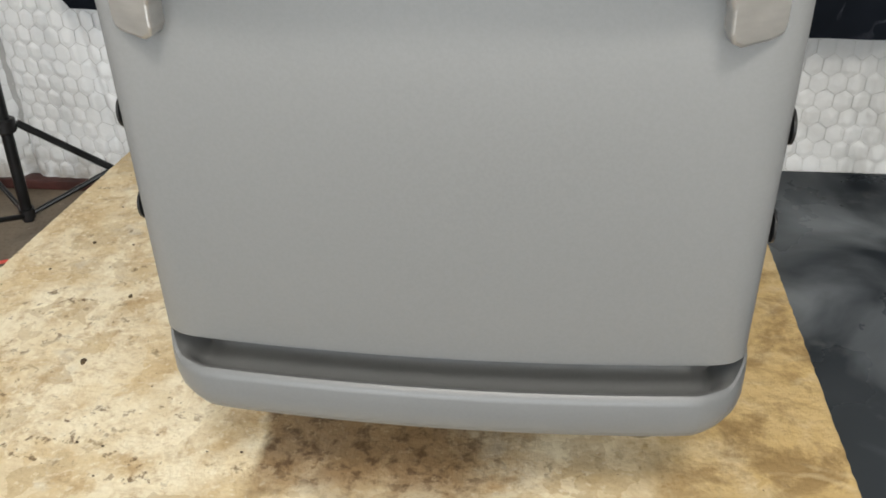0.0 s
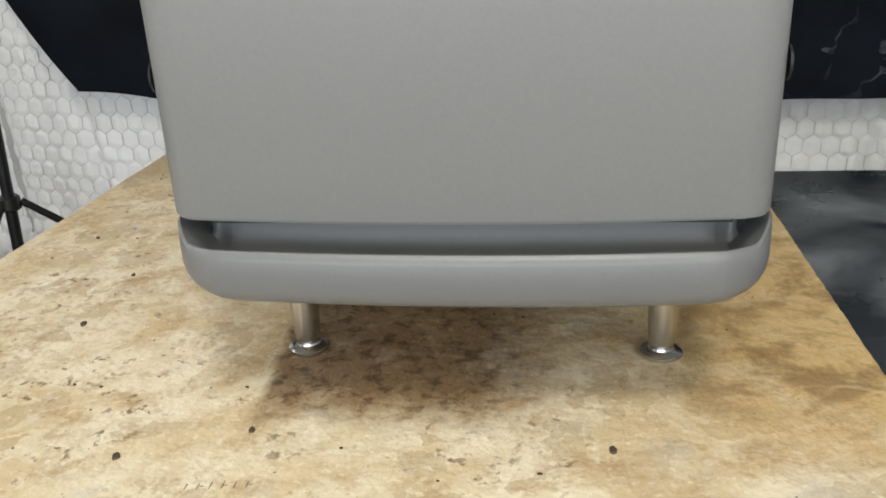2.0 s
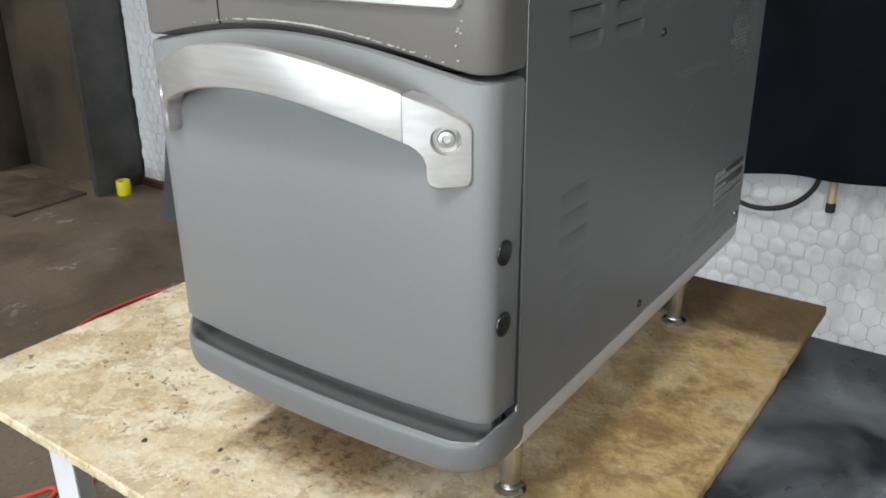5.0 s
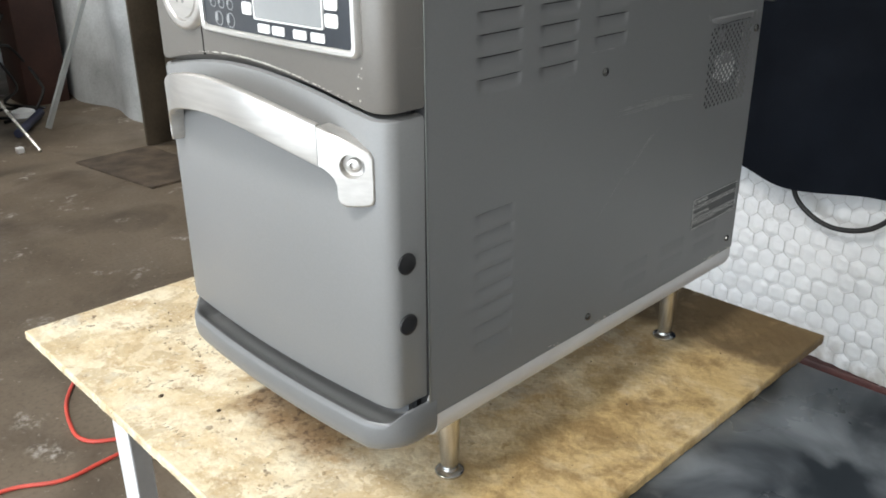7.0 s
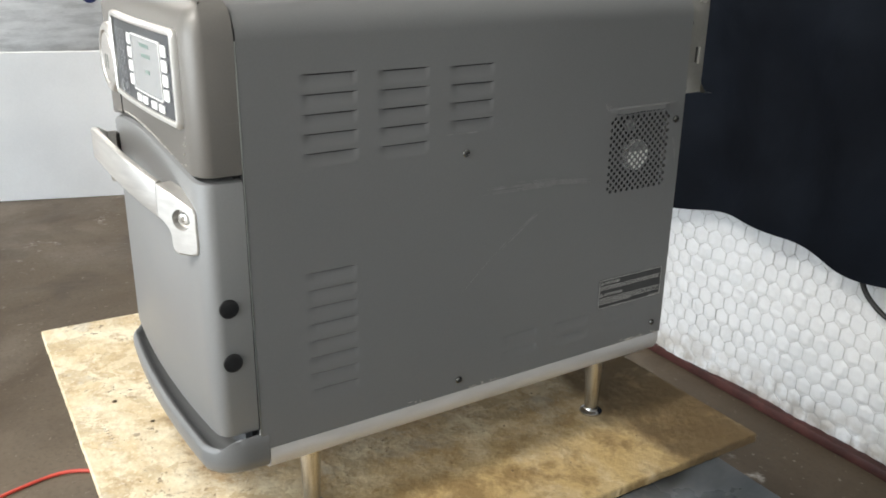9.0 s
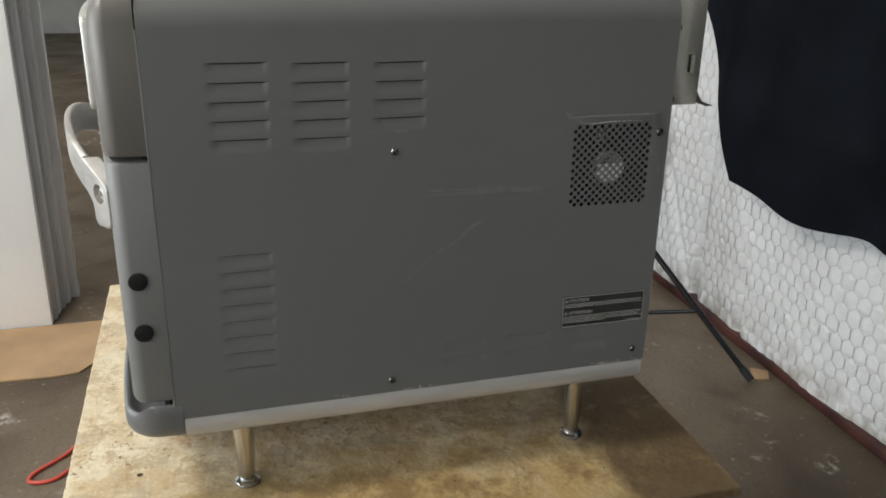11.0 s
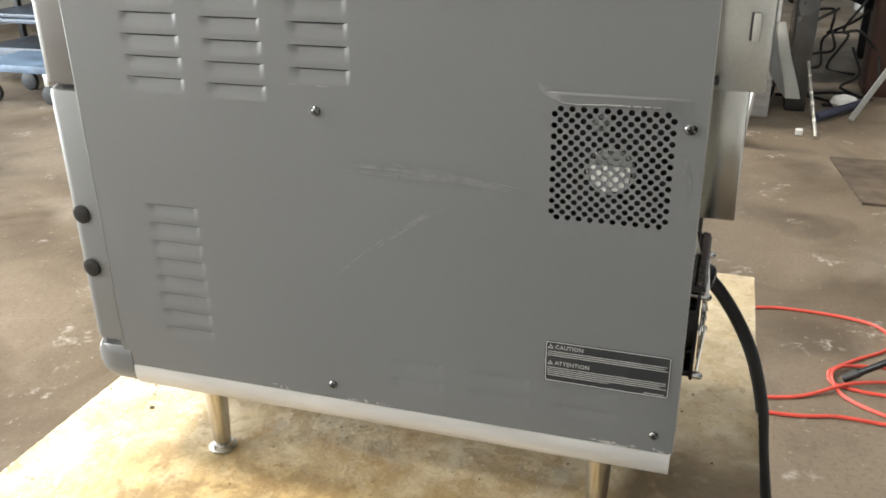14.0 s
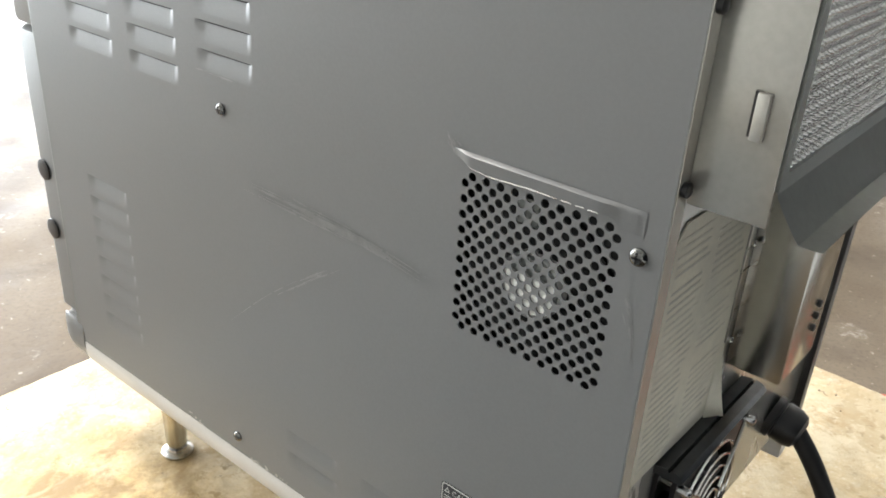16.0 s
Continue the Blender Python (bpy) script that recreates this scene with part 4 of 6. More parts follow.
for i in range(-1, 22):
    for j in range(-1, 22):
        if (i + j) % 2 == 0:
            continue
        rim = [(i + a, j + b) for a, b in ((1, 0), (0, 1), (-1, 0), (0, -1))]
        if i in (-1, 21) or j in (-1, 21):
            pts = [(a, b) for a, b in rim if -1 <= a <= 21 and -1 <= b <= 21]
            bm.faces.new([bm.verts.new(vent_place(*p)) for p in pts])
            continue
        mid = vent_place(i, j)
        corners = [bm.verts.new(vent_place(*p)) for p in rim]
        circle = [bm.verts.new(mid + HOLE * Vector((0, math.cos(radians(30 * k)), math.sin(radians(30 * k))))) for k in range(12)]
        inner = [bm.verts.new(v.co + Vector((-0.0010, 0, 0))) for v in circle]
        bridge(bm, circle, inner)
        for q in range(4):
            a, b = corners[q], corners[(q + 1) % 4]
            arc = [circle[(3 * q + k) % 12] for k in range(4)]
            bm.faces.new((a, arc[0], arc[1]))
            bm.faces.new((a, arc[1], arc[2], b))
            bm.faces.new((b, arc[2], arc[3]))
bmesh.ops.remove_doubles(bm, verts=bm.verts[:], dist=1e-6)
vent = part("pierced_vent", bm, M_GREY, right_side, "sheet pierced with staggered round holes", smooth=False)

# The bent lip over the vent.
bm = bmesh.new()


def lip(u, v):
    y = 0.5725 + 0.1265 * u
    ends = ease(9 * u) * ease(14 * (1 - u))
    foot = 1.2478 + 0.004 * (1 - ease(7 * u)) - 0.0014 * math.exp(-((u - 0.24) / 0.12) ** 2) - 0.0055 * ease((u - 0.84) / 0.07)
    out = (0.0033 - 0.0024 * ease((u - 0.8) / 0.1)) * ease(v / 0.14) * (1 - 0.25 * v)
    return Vector((SIDE + 0.0004 + ends * out, y, 1.2562 + (foot - 1.2562) * v))


vs = grid(bm, 60, 12, lip)
for i in range(60):
    a, b = vs[i][12], vs[i + 1][12]
    bm.faces.new((a, b, *[bm.verts.new((SIDE + 0.0002, v.co.y, v.co.z + 0.0012)) for v in (b, a)]))
part("vent_lip", bm, M_GREY, right_side, "bent sheet lip over the vent, worn bare along its edge")
rng = random.Random(15)
bm = bmesh.new()
at_u = 0.10
while at_u < 0.78:
    run = rng.uniform(0.015, 0.10)
    r = rng.uniform(0.0003, 0.0007)
    tube(bm, [lip(min(0.82, at_u + run * k / 6), 1.0) + Vector((0.0, 0, rng.uniform(-0.0002, 0.0002))) for k in range(7)], r, 5)
    at_u += run + rng.choice((0.0, 0.004, 0.02))
part("worn_edge", bm, M_CHROME, right_side, "bare metal edge")

# The fan behind the vent.
FAN_Y, FAN_Z = 0.6325, 1.1855
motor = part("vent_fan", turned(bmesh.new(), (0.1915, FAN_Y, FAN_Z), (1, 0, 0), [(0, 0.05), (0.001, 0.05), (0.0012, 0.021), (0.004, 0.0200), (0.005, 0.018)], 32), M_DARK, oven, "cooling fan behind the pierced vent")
hub = part("hub", turned(bmesh.new(), (0.1930, FAN_Y, FAN_Z), (1, 0, 0), [(0, 0.0190), (0.0073, 0.0190), (0.0083, 0.0182), (0.0085, 0.0)], 28), M_FLAP, motor, "grey fan hub")
# near-white lower label; the hub's bright reflection is put into its colour
label_line = [(0.0180 * math.cos(radians(a)), 0.0180 * math.sin(radians(a))) for a in range(-200, 21, 10)]
part("hub_label_glint", slab(bmesh.new(), label_line, lambda a, b, d: Vector((0.2026 - d, FAN_Y + a, FAN_Z + b)), 0.0004), material("fan_hub_label_glint", (0.90, 0.90, 0.87), 0.35, 0.0, 0.08, 60, 120, 0.1), hub, "white label that carries the hub's bright reflection")
part("hub_ring", turned(bmesh.new(), (0.1940, FAN_Y, FAN_Z), (1, 0, 0), [(0, 0.0212), (0.0074, 0.0212), (0.0082, 0.0206), (0.0074, 0.0200), (0, 0.0200)], 32), material("white_hub_ring", (0.85, 0.85, 0.83), 0.35, 0, 0.05, 60, 120, 0.02), motor, "bright ring round the hub")
part("fan_bracket", box(bmesh.new(), 0.1945, 0.1965, 0.614, 0.630, 1.2200, 1.2360, 0.0005), M_FLAP, motor, "dull steel bracket")
for k in range(7):
    a = 2 * math.pi * k / 7
    bm = bmesh.new()
    grid(bm, 4, 3, lambda u, v, a=a: Vector((0.193 + 0.006 * v, FAN_Y + (0.021 + 0.027 * u) * math.cos(a + 0.6 * v), FAN_Z + (0.021 + 0.027 * u) * math.sin(a + 0.6 * v))))
    part("blade", bm, M_DARK, motor)

# Screws of the side sheet.
for y, z, r in ((0.349, 1.223, 0.0048), (0.345, 0.914, 0.0048), (0.698, 1.2305, 0.0052), (0.692, 0.918, 0.0046)):
    screw = part("screw", turned(bmesh.new(), (SIDE - 0.001, y, z), (1, 0, 0), [(0, r), (0.0022, r), (0.0034, r * 0.8), (0.004, r * 0.45)], 16), M_SCREW, right_side, "round-headed screw")
    bm = bmesh.new()
    box(bm, SIDE + 0.0024, SIDE + 0.0032, y - r * 0.6, y + r * 0.6, z - 0.0006, z + 0.0006)
    box(bm, SIDE + 0.0024, SIDE + 0.0032, y - 0.0006, y + 0.0006, z - r * 0.6, z + r * 0.6)
    part("cross_slot", bm, M_BLACK, screw)

# Plugs on the door's sides.
for x, axis in ((0.2012, 1), (-0.2005, -1)):
    for z in (1.083, 1.0165):
        part("plug", turned(bmesh.new(), (x, 0.0445, z), (axis, 0, 0), [(0, 0.0112), (0.0016, 0.0110), (0.0021, 0.0095), (0.0023, 0.005)], 24), M_BLACK, door, "black round plug")

# Rail along the foot of each side.
for sign in (1, -1):
    bm = bmesh.new()
    prof = [(0.2040, 0.0), (0.2044, -0.006), (0.2042, -0.013), (0.2030, -0.019), (0.2005, -0.0250), (0.1965, -0.0295), (0.191, -0.0325), (0.184, -0.0335), (0.176, -0.0335), (0.176, 0.0)]
    ends = []
    for y in (0.0806, 0.709):
        ends.append([bm.verts.new((sign * px, y, low_edge(y) - 0.0006 + dz)) for px, dz in prof])
    bridge(bm, ends[0], ends[1])
    bm.faces.new(ends[0])
    bm.faces.new(ends[1])
    part("base_rail", bm, M_RAIL, oven, "satin aluminium rail")

# Legs: a tapered tube on a flanged foot.
for lx in (-0.151, 0.151):
    for ly in LEG_Y:
        leg = part("leg", turned(bmesh.new(), (lx, ly, TOP_Z + 0.0075), (0, 0, 1), [(0, 0.0095), (0.004, 0.0105), (0.010, 0.0112), (0.112, 0.0155), (0.121, 0.016)], 28), M_LEG, oven, "polished steel leg")
        part("foot", turned(bmesh.new(), (lx, ly, TOP_Z), (0, 0, 1), [(0, 0.0165), (0.0015, 0.0178), (0.004, 0.0178), (0.0055, 0.0165), (0.0075, 0.011), (0.009, 0.0105)], 32), M_LEG, leg, "flanged steel foot")

# Handle: an arched band between two end blocks.

def band_z(x):
    return 1.2275 - 0.0355 * (abs(x) / 0.152) ** 2.0


def band_y(x):
    t = min(1.0, abs(x) / 0.152)
    return -0.0350 + 0.0365 * t ** 2.4


bm = bmesh.new()
prev = None
for k in range(41):
    x = -0.138 + 0.276 * k / 40
    slope = -2 * 0.0355 * x / 0.152 ** 2
    up = Vector((0, 0, math.sqrt(1 + slope * slope) * 0.985))
    dy = 0.0365 * 2.4 * (abs(x) / 0.152) ** 1.4 / 0.152 * (1 if x > 0 else -1)
    out = Vector((dy, -1, 0)).normalized()
    mid = Vector((x, band_y(x), band_z(x)))
    half, th = 0.0192, 0.0085
    sec = []
    for a, b in ((-1, 0.25), (-0.93, 0.04), (-0.8, 0.0), (0.8, 0.0), (0.93, 0.04), (1, 0.25), (1, 0.8), (0.92, 1.0), (-0.92, 1.0), (-1, 0.8)):
        sec.append(bm.verts.new(mid + up * half * a - out * th * b))
    if prev:
        bridge(bm, prev, sec)
    else:
        bm.faces.new(sec)
    prev = sec
bm.faces.new(prev)
handle = part("handle", bm, M_HANDLE, oven, "arched brushed nickel handle on two bolted end blocks")


BLOCK = [(0.1385, 1.1790), (0.1385, 1.2172), (0.150, 1.2130), (0.163, 1.2072), (0.175, 1.2005), (0.1825, 1.1955), (0.1855, 1.190), (0.1855, 1.150), (0.184, 1.1445), (0.178, 1.1420), (0.161, 1.1408), (0.1565, 1.1435), (0.1545, 1.1485), (0.1542, 1.1610), (0.152, 1.1675), (0.148, 1.1725), (0.1430, 1.1765)]
LEAN = math.atan(0.58)
FACE_Y = band_y(0.1385)
CUP_X, CUP_Z, CUP_R = 0.1680, 1.1815, 0.0118


def block_place(sign):
    """A point of an end block: x, z, and depth behind its leaning face."""
    def place(a, b, d):
        s = (a - 0.1385)
        return Vector((sign * (a - math.sin(LEAN) * d), FACE_Y + math.tan(LEAN) * s * (0.82 + 0.18 * s / 0.046) + math.cos(LEAN) * d, b))
    return place


for sign in (1, -1):
    bm = bmesh.new()
    place = block_place(sign)
    mid_a, mid_b = 0.165, 1.180

    def inset(a, b, f):
        return mid_a + (a - mid_a) * f if a > 0.14 else a, mid_b + (b - mid_b) * f if a > 0.14 else b - (0.0006 if b > 1.2 else -0.0006)

    front = [bm.verts.new(place(*inset(a, b, 0.945), 0)) for a, b in BLOCK]
    soft = [bm.verts.new(place(*inset(a, b, 0.985), 0.0007)) for a, b in BLOCK]
    edge = [bm.verts.new(place(a, b, 0.0022)) for a, b in BLOCK]
    rear = [bm.verts.new(place(a, b, 0.0022) + Vector((-sign * 0.001, 0.016, 0))) for a, b in BLOCK]
    cup = [bm.verts.new(place(CUP_X + CUP_R * 0.90 * math.cos(2 * math.pi * k / 24), CUP_Z + CUP_R * math.sin(2 * math.pi * k / 24), 0)) for k in range(24)]
    bmesh.ops.triangle_fill(bm, use_beauty=True, edges=[bm.edges.new((front[k], front[(k + 1) % len(front)])) for k in range(len(front))] + [bm.edges.new((cup[k], cup[(k + 1) % 24])) for k in range(24)])
    deep = [bm.verts.new(place(CUP_X + CUP_R * 0.82 * math.cos(2 * math.pi * k / 24), CUP_Z + CUP_R * 0.92 * math.sin(2 * math.pi * k / 24), 0.0075)) for k in range(24)]
    bridge(bm, cup, deep)
    bm.faces.new(deep)
    bridge(bm, front, soft)
    bridge(bm, soft, edge)
    bridge(bm, edge, rear)
    bm.faces.new(rear)
    block = part("end_block", bm, M_HANDLE, handle, "nickel end block with a sunk bolt")
    block.data.set_sharp_from_angle(angle=radians(14))
    axis = Vector((sign * math.sin(LEAN), -math.cos(LEAN), 0))
    part("bolt", turned(bmesh.new(), place(CUP_X, CUP_Z, 0.0074), axis, [(0, 0.0072), (0.002, 0.0072), (0.0036, 0.0062), (0.0042, 0.0036), (0.0030, 0.0031), (0.0012, 0.0029)], 24), M_HANDLE, handle, "hex-socket bolt")

# Control panel: bezel, keypad, display, dial.
PANEL_DX, PANEL_DZ = 0.0040, -0.0015


def on_front(a, b, d):
    """A point of the housing's face at x = a, z = b, standing out by -d."""
    return Vector((a, front_y(a) - 0.0008 + d, b))


bm = bmesh.new()
outer, inner = rounded(-0.0675, 0.1770, 1.2800, 1.3810, 0.008), rounded(-0.0605, 0.1695, 1.2870, 1.3745, 0.004)
mid1 = rounded(-0.0655, 0.1750, 1.2820, 1.3790, 0.0075)
mid2 = rounded(-0.0625, 0.1715, 1.2850, 1.3765, 0.005)
rows = [[bm.verts.new(on_front(a, b, d)) for a, b in line] for line, d in ((outer, 0.002), (outer, -0.003), (mid1, -0.0058), (mid2, -0.006), (inner, -0.0045), (inner, 0.002))]
for a, b in zip(rows, rows[1:]):
    bridge(bm, a, b)
bezel = part("bezel", bm, M_BEZEL, house, "silver bezel round the control panel")


def face_plate(name, x0, x1, z0, z1, proud, mat, parent, r=0.001, label=""):
    bm = bmesh.new()
    n = max(2, int((x1 - x0) / 0.012))
    top = [(x0 + (x1 - x0) * k / n) for k in range(n + 1)]
    for k in range(n):
        a, b = top[k], top[k + 1]
        bm.faces.new([bm.verts.new(on_front(x, z, -proud)) for x, z in ((a, z0), (b, z0), (b, z1), (a, z1))])
    bmesh.ops.remove_doubles(bm, verts=bm.verts[:], dist=1e-6)
    rim = [e for e in bm.edges if e.is_boundary]
    made = bmesh.ops.extrude_edge_only(bm, edges=rim)["geom"]
    bmesh.ops.translate(bm, vec=(0, min(proud, 0.0012) + 0.0006, 0), verts=[v for v in made if isinstance(v, bmesh.types.BMVert)])
    return part(name, bm, mat, parent, label)


def key_plate(name, x0, x1, z0, z1, proud, mat, parent):
    bm = bmesh.new()
    slab(bm, rounded(x0, x1, z0, z1, min(x1 - x0, z1 - z0) * 0.2, 3, 2), lambda a, b, d: on_front(a + PANEL_DX, b + PANEL_DZ, d - proud), 0.0012)
    return part(name, bm, mat, parent)


def on_pad(a, b, d):
    return on_front(a + PANEL_DX, b + PANEL_DZ, d)


def pad_plate(name, x0, x1, z0, z1, *rest, **more):
    return face_plate(name, x0 + PANEL_DX, x1 + PANEL_DX, z0 + PANEL_DZ, z1 + PANEL_DZ, *rest, **more)


pad = pad_plate("keypad", -0.0660, 0.1670, 1.2880, 1.3765, 0.0022, M_KEYPAD, house, label="dark keypad film")
pad_plate("display", 0.031, 0.1285, 1.3050, 1.3640, 0.0034, M_SCREEN, house, label="grey display with faint green text")
bm = bmesh.new()
frame_ring(bm, rounded(0.029, 0.1305, 1.3030, 1.3660, 0.002, 3), rounded(0.0305, 0.129, 1.3045, 1.3645, 0.0015, 3), lambda a, b, d: on_pad(a, b, d - 0.004), 0.002)
part("display_rim", bm, M_KEY, house)
for k in range(4):
    z = 1.3060 + 0.0153 * k
    key_plate("soft_key", 0.1325, 0.1490, z, z + 0.0122, 0.0036, M_KEY, pad)
    key_plate("soft_key", 0.0095, 0.0255, z, z + 0.0122, 0.0036, M_KEY, pad)
for x in (0.034, 0.0565, 0.088, 0.1125):
    key_plate("soft_key", x, x + 0.0185, 1.2910, 1.2995, 0.0036, M_KEY, pad)
for row in range(5):
    for col in range(3):
        bm = bmesh.new()
        x, z = -0.045 + 0.0160 * col, 1.3125 + 0.0118 * row
        frame_ring(bm, [(x + 0.0055 * math.cos(2 * math.pi * k / 14), z + 0.0052 * math.sin(2 * math.pi * k / 14)) for k in range(14)], [(x + 0.0047 * math.cos(2 * math.pi * k / 14), z + 0.0044 * math.sin(2 * math.pi * k / 14)) for k in range(14)], lambda a, b, d: on_pad(a, b, d - 0.0027), 0.0004)
        box(bm, x - 0.0016, x + 0.0016, on_pad(x, z, 0).y - 0.0028, on_pad(x, z, 0).y - 0.0024, z - 0.0018, z + 0.0018)
        part("round_key", bm, M_KEYPRINT, pad)
for x in (-0.036, -0.014):
    bm = bmesh.new()
    frame_ring(bm, [(x + 0.0075 * math.cos(2 * math.pi * k / 16), 1.2970 + 0.0075 * math.sin(2 * math.pi * k / 16)) for k in range(16)], [(x + 0.0066 * math.cos(2 * math.pi * k / 16), 1.2970 + 0.0066 * math.sin(2 * math.pi * k / 16)) for k in range(16)], lambda a, b, d: on_pad(a, b, d - 0.0027), 0.0004)
    box(bm, x - 0.002, x + 0.002, on_pad(x, 1.3, 0).y - 0.0028, on_pad(x, 1.3, 0).y - 0.0024, 1.2930, 1.3010)
    part("round_key", bm, M_KEYPRINT, pad)
for x0, x1, z in ((0.062, 0.095, 1.3545), (0.068, 0.098, 1.3435), (0.078, 0.092, 1.3270)):
    pad_plate("display_text", x0, x1, z, z + 0.0042, 0.0037, M_TEXTGREEN, house)

# The dial-shaped badge beside the keypad.
DX, DZ = -0.1035, 1.319
dial = part("badge_dial", turned(bmesh.new(), (DX, front_y(DX) + 0.002, DZ), (0, -1, 0), [(0, 0.044), (0.006, 0.044), (0.0095, 0.0425), (0.0115, 0.039), (0.011, 0.034), (0.0085, 0.0325), (0.0085, 0.031), (0.0105, 0.030), (0.0110, 0.010)], 48), M_HANDLE, house, "round silver badge with slots")
for dx in (-0.006, 0.006):
    part("slot", box(bmesh.new(), DX + dx - 0.0014, DX + dx + 0.0014, front_y(DX) - 0.0096, front_y(DX) - 0.0086, DZ - 0.014, DZ + 0.004), M_FLAP, dial)
part("seam", box(bmesh.new(), -0.0765, -0.0758, front_y(-0.076) - 0.0016, front_y(-0.076) + 0.001, 1.252, 1.282), M_BLACK, house)

# Chips along the housing's lower edge and the sheet's foot.
rng = random.Random(5)
bm = bmesh.new()
for k in range(240):
    x = rng.gauss(0.02, 0.045) if k < 215 else rng.uniform(-0.08, 0.16)
    z = arch(x) + 0.0086 + abs(rng.gauss(0, 0.0006))
    w, h = rng.uniform(0.0004, 0.0022), rng.uniform(0.0002, 0.0007)
    ring_pts = [(x + w * math.cos(a) * rng.uniform(0.6, 1), z + h * math.sin(a) * rng.uniform(0.6, 1)) for a in (0.3, 1.2, 2.2, 3.1, 4.1, 5.3)]
    slab(bm, ring_pts, lambda a, b, d: Vector((a, front_y(a) - 0.0012 + d, b)), 0.0011)
tagged(part("chipped_paint", bm, M_CHIP, house, "white chipped paint along the lower edge", smooth=False), kind="stuff")
bm = bmesh.new()
for y, n in ((0.278, 4), (0.365, 6), (0.395, 6), (0.645, 10), (0.665, 8), (0.70, 7)):
    for k in range(n):
        yy, zz = y + rng.gauss(0, 0.008), 0
        zz = low_edge(yy) + abs(rng.gauss(0.0012, 0.0018))
        w, h = rng.uniform(0.001, 0.004), rng.uniform(0.0006, 0.0018)
        slab(bm, [(yy + w * math.cos(a) * rng.uniform(0.5, 1), zz + h * math.sin(a) * rng.uniform(0.5, 1)) for a in (0.2, 1.2, 2.2, 3.2, 4.2, 5.2)], lambda a, b, d: Vector((SIDE + 0.0003 - d, min(a, REAR), b)), 0.0005)
tagged(part("chipped_paint", bm, M_CHIP, right_side, "bare chips along the foot of the sheet", smooth=False), kind="stuff")
bm = bmesh.new()
for k in range(26):                                    # specks down the housing's corner
    x = 0.176 + rng.gauss(0, 0.004)
    z = rng.uniform(1.236, 1.37)
    w = rng.uniform(0.0005, 0.0013)
    yy = front_y(min(x, 0.172)) + max(0, x - 0.172) * 0.55
    slab(bm, [(x + w * math.cos(a), z + w * rng.uniform(0.5, 1.2) * math.sin(a)) for a in (0, 1.3, 2.5, 3.8, 5)], lambda a, b, d, yy=yy: Vector((a, yy - 0.0022 + d, b)), 0.003)
tagged(part("chipped_paint", bm, M_CHIP, house, "white chips down the housing corner", smooth=False), kind="stuff")

# Scratches across the side sheet.
M_SCRATCH = material("faint_scratch", (0.220, 0.220, 0.217), 0.40, 0, 0.12, 60, 300, 0, spec=0.95)


def smear(points, spread, strands, seed, label):
    """A rubbed streak: many thin broken strokes side by side."""
    rng3 = random.Random(seed)
    bm = bmesh.new()
    pts = smooth_path([(0, a, b) for a, b in points], 14)
    for s in range(strands):
        first = rng3.randint(0, int(len(pts) * 0.6))
        last = min(len(pts), first + rng3.randint(6, int(len(pts) * 0.55)))
        shift, drift, width = rng3.gauss(0, spread), rng3.gauss(0, spread * 0.6), rng3.uniform(0.0004, 0.0011)
        prev = None
        for k in range(first, last):
            u = (k - first) / max(1, last - first - 1)
            w = width * (0.15 + 0.85 * math.sin(math.pi * u)) * rng3.uniform(0.5, 1)
            z = pts[k].z + shift + drift * u
            x = SIDE + 0.0002 + 0.00001 * s
            row = (bm.verts.new((x, pts[k].y, z + w)), bm.verts.new((x, pts[k].y, z - w)))
            if prev and rng3.random() < 0.9:
                bm.faces.new((prev[0], row[0], row[1], prev[1]))
            prev = row
    tagged(part("scratch", bm, M_SCRATCH, right_side, label), kind="stuff")


smear([(0.372, 1.1705), (0.431, 1.1695), (0.481, 1.168), (0.523, 1.164), (0.566, 1.157)], 0.0021, 46, 3, "long pale rubbed scratch")
smear([(0.485, 1.145), (0.465, 1.131), (0.438, 1.113), (0.393, 1.077), (0.345, 1.032)], 0.0024, 6, 8, "faint slanting rubbed scratch")
smear([(0.318, 1.247), (0.35, 1.2475), (0.372, 1.2465)], 0.0006, 4, 2, "short pale scratch")
smear([(0.694, 1.205), (0.700, 1.190), (0.704, 1.172), (0.706, 1.160)], 0.0032, 26, 4, "pale scuffs beside the vent")
smear([(0.566, 1.263), (0.572, 1.255), (0.580, 1.250)], 0.0020, 22, 6, "pale scuffs at the end of the lip")

# Warning sticker.
SY0, SY1, SZ0, SZ1 = 0.5805, 0.7025, 0.9625, 1.0085


def on_side(a, b, d):
    return Vector((SIDE + 0.0006 - d, a, b))


sticker = part("warning_sticker", slab(bmesh.new(), rounded(SY0, SY1, SZ0, SZ1, 0.003), on_side, 0.0005), M_STICKER, right_side, "black warning sticker with white print")
bm = bmesh.new()
frame_ring(bm, rounded(SY0 + 0.0008, SY1 - 0.0008, SZ0 + 0.0008, SZ1 - 0.0008, 0.0025), rounded(SY0 + 0.0016, SY1 - 0.0016, SZ0 + 0.0016, SZ1 - 0.0016, 0.002), lambda a, b, d: on_side(a, b, d) + Vector((0.0002, 0, 0)), 0.0002)
part("print_border", bm, M_PRINT, sticker)
side_turn = Matrix(((0, 0, 1, 0), (1, 0, 0, 0), (0, 1, 0, 0), (0, 0, 0, 1)))
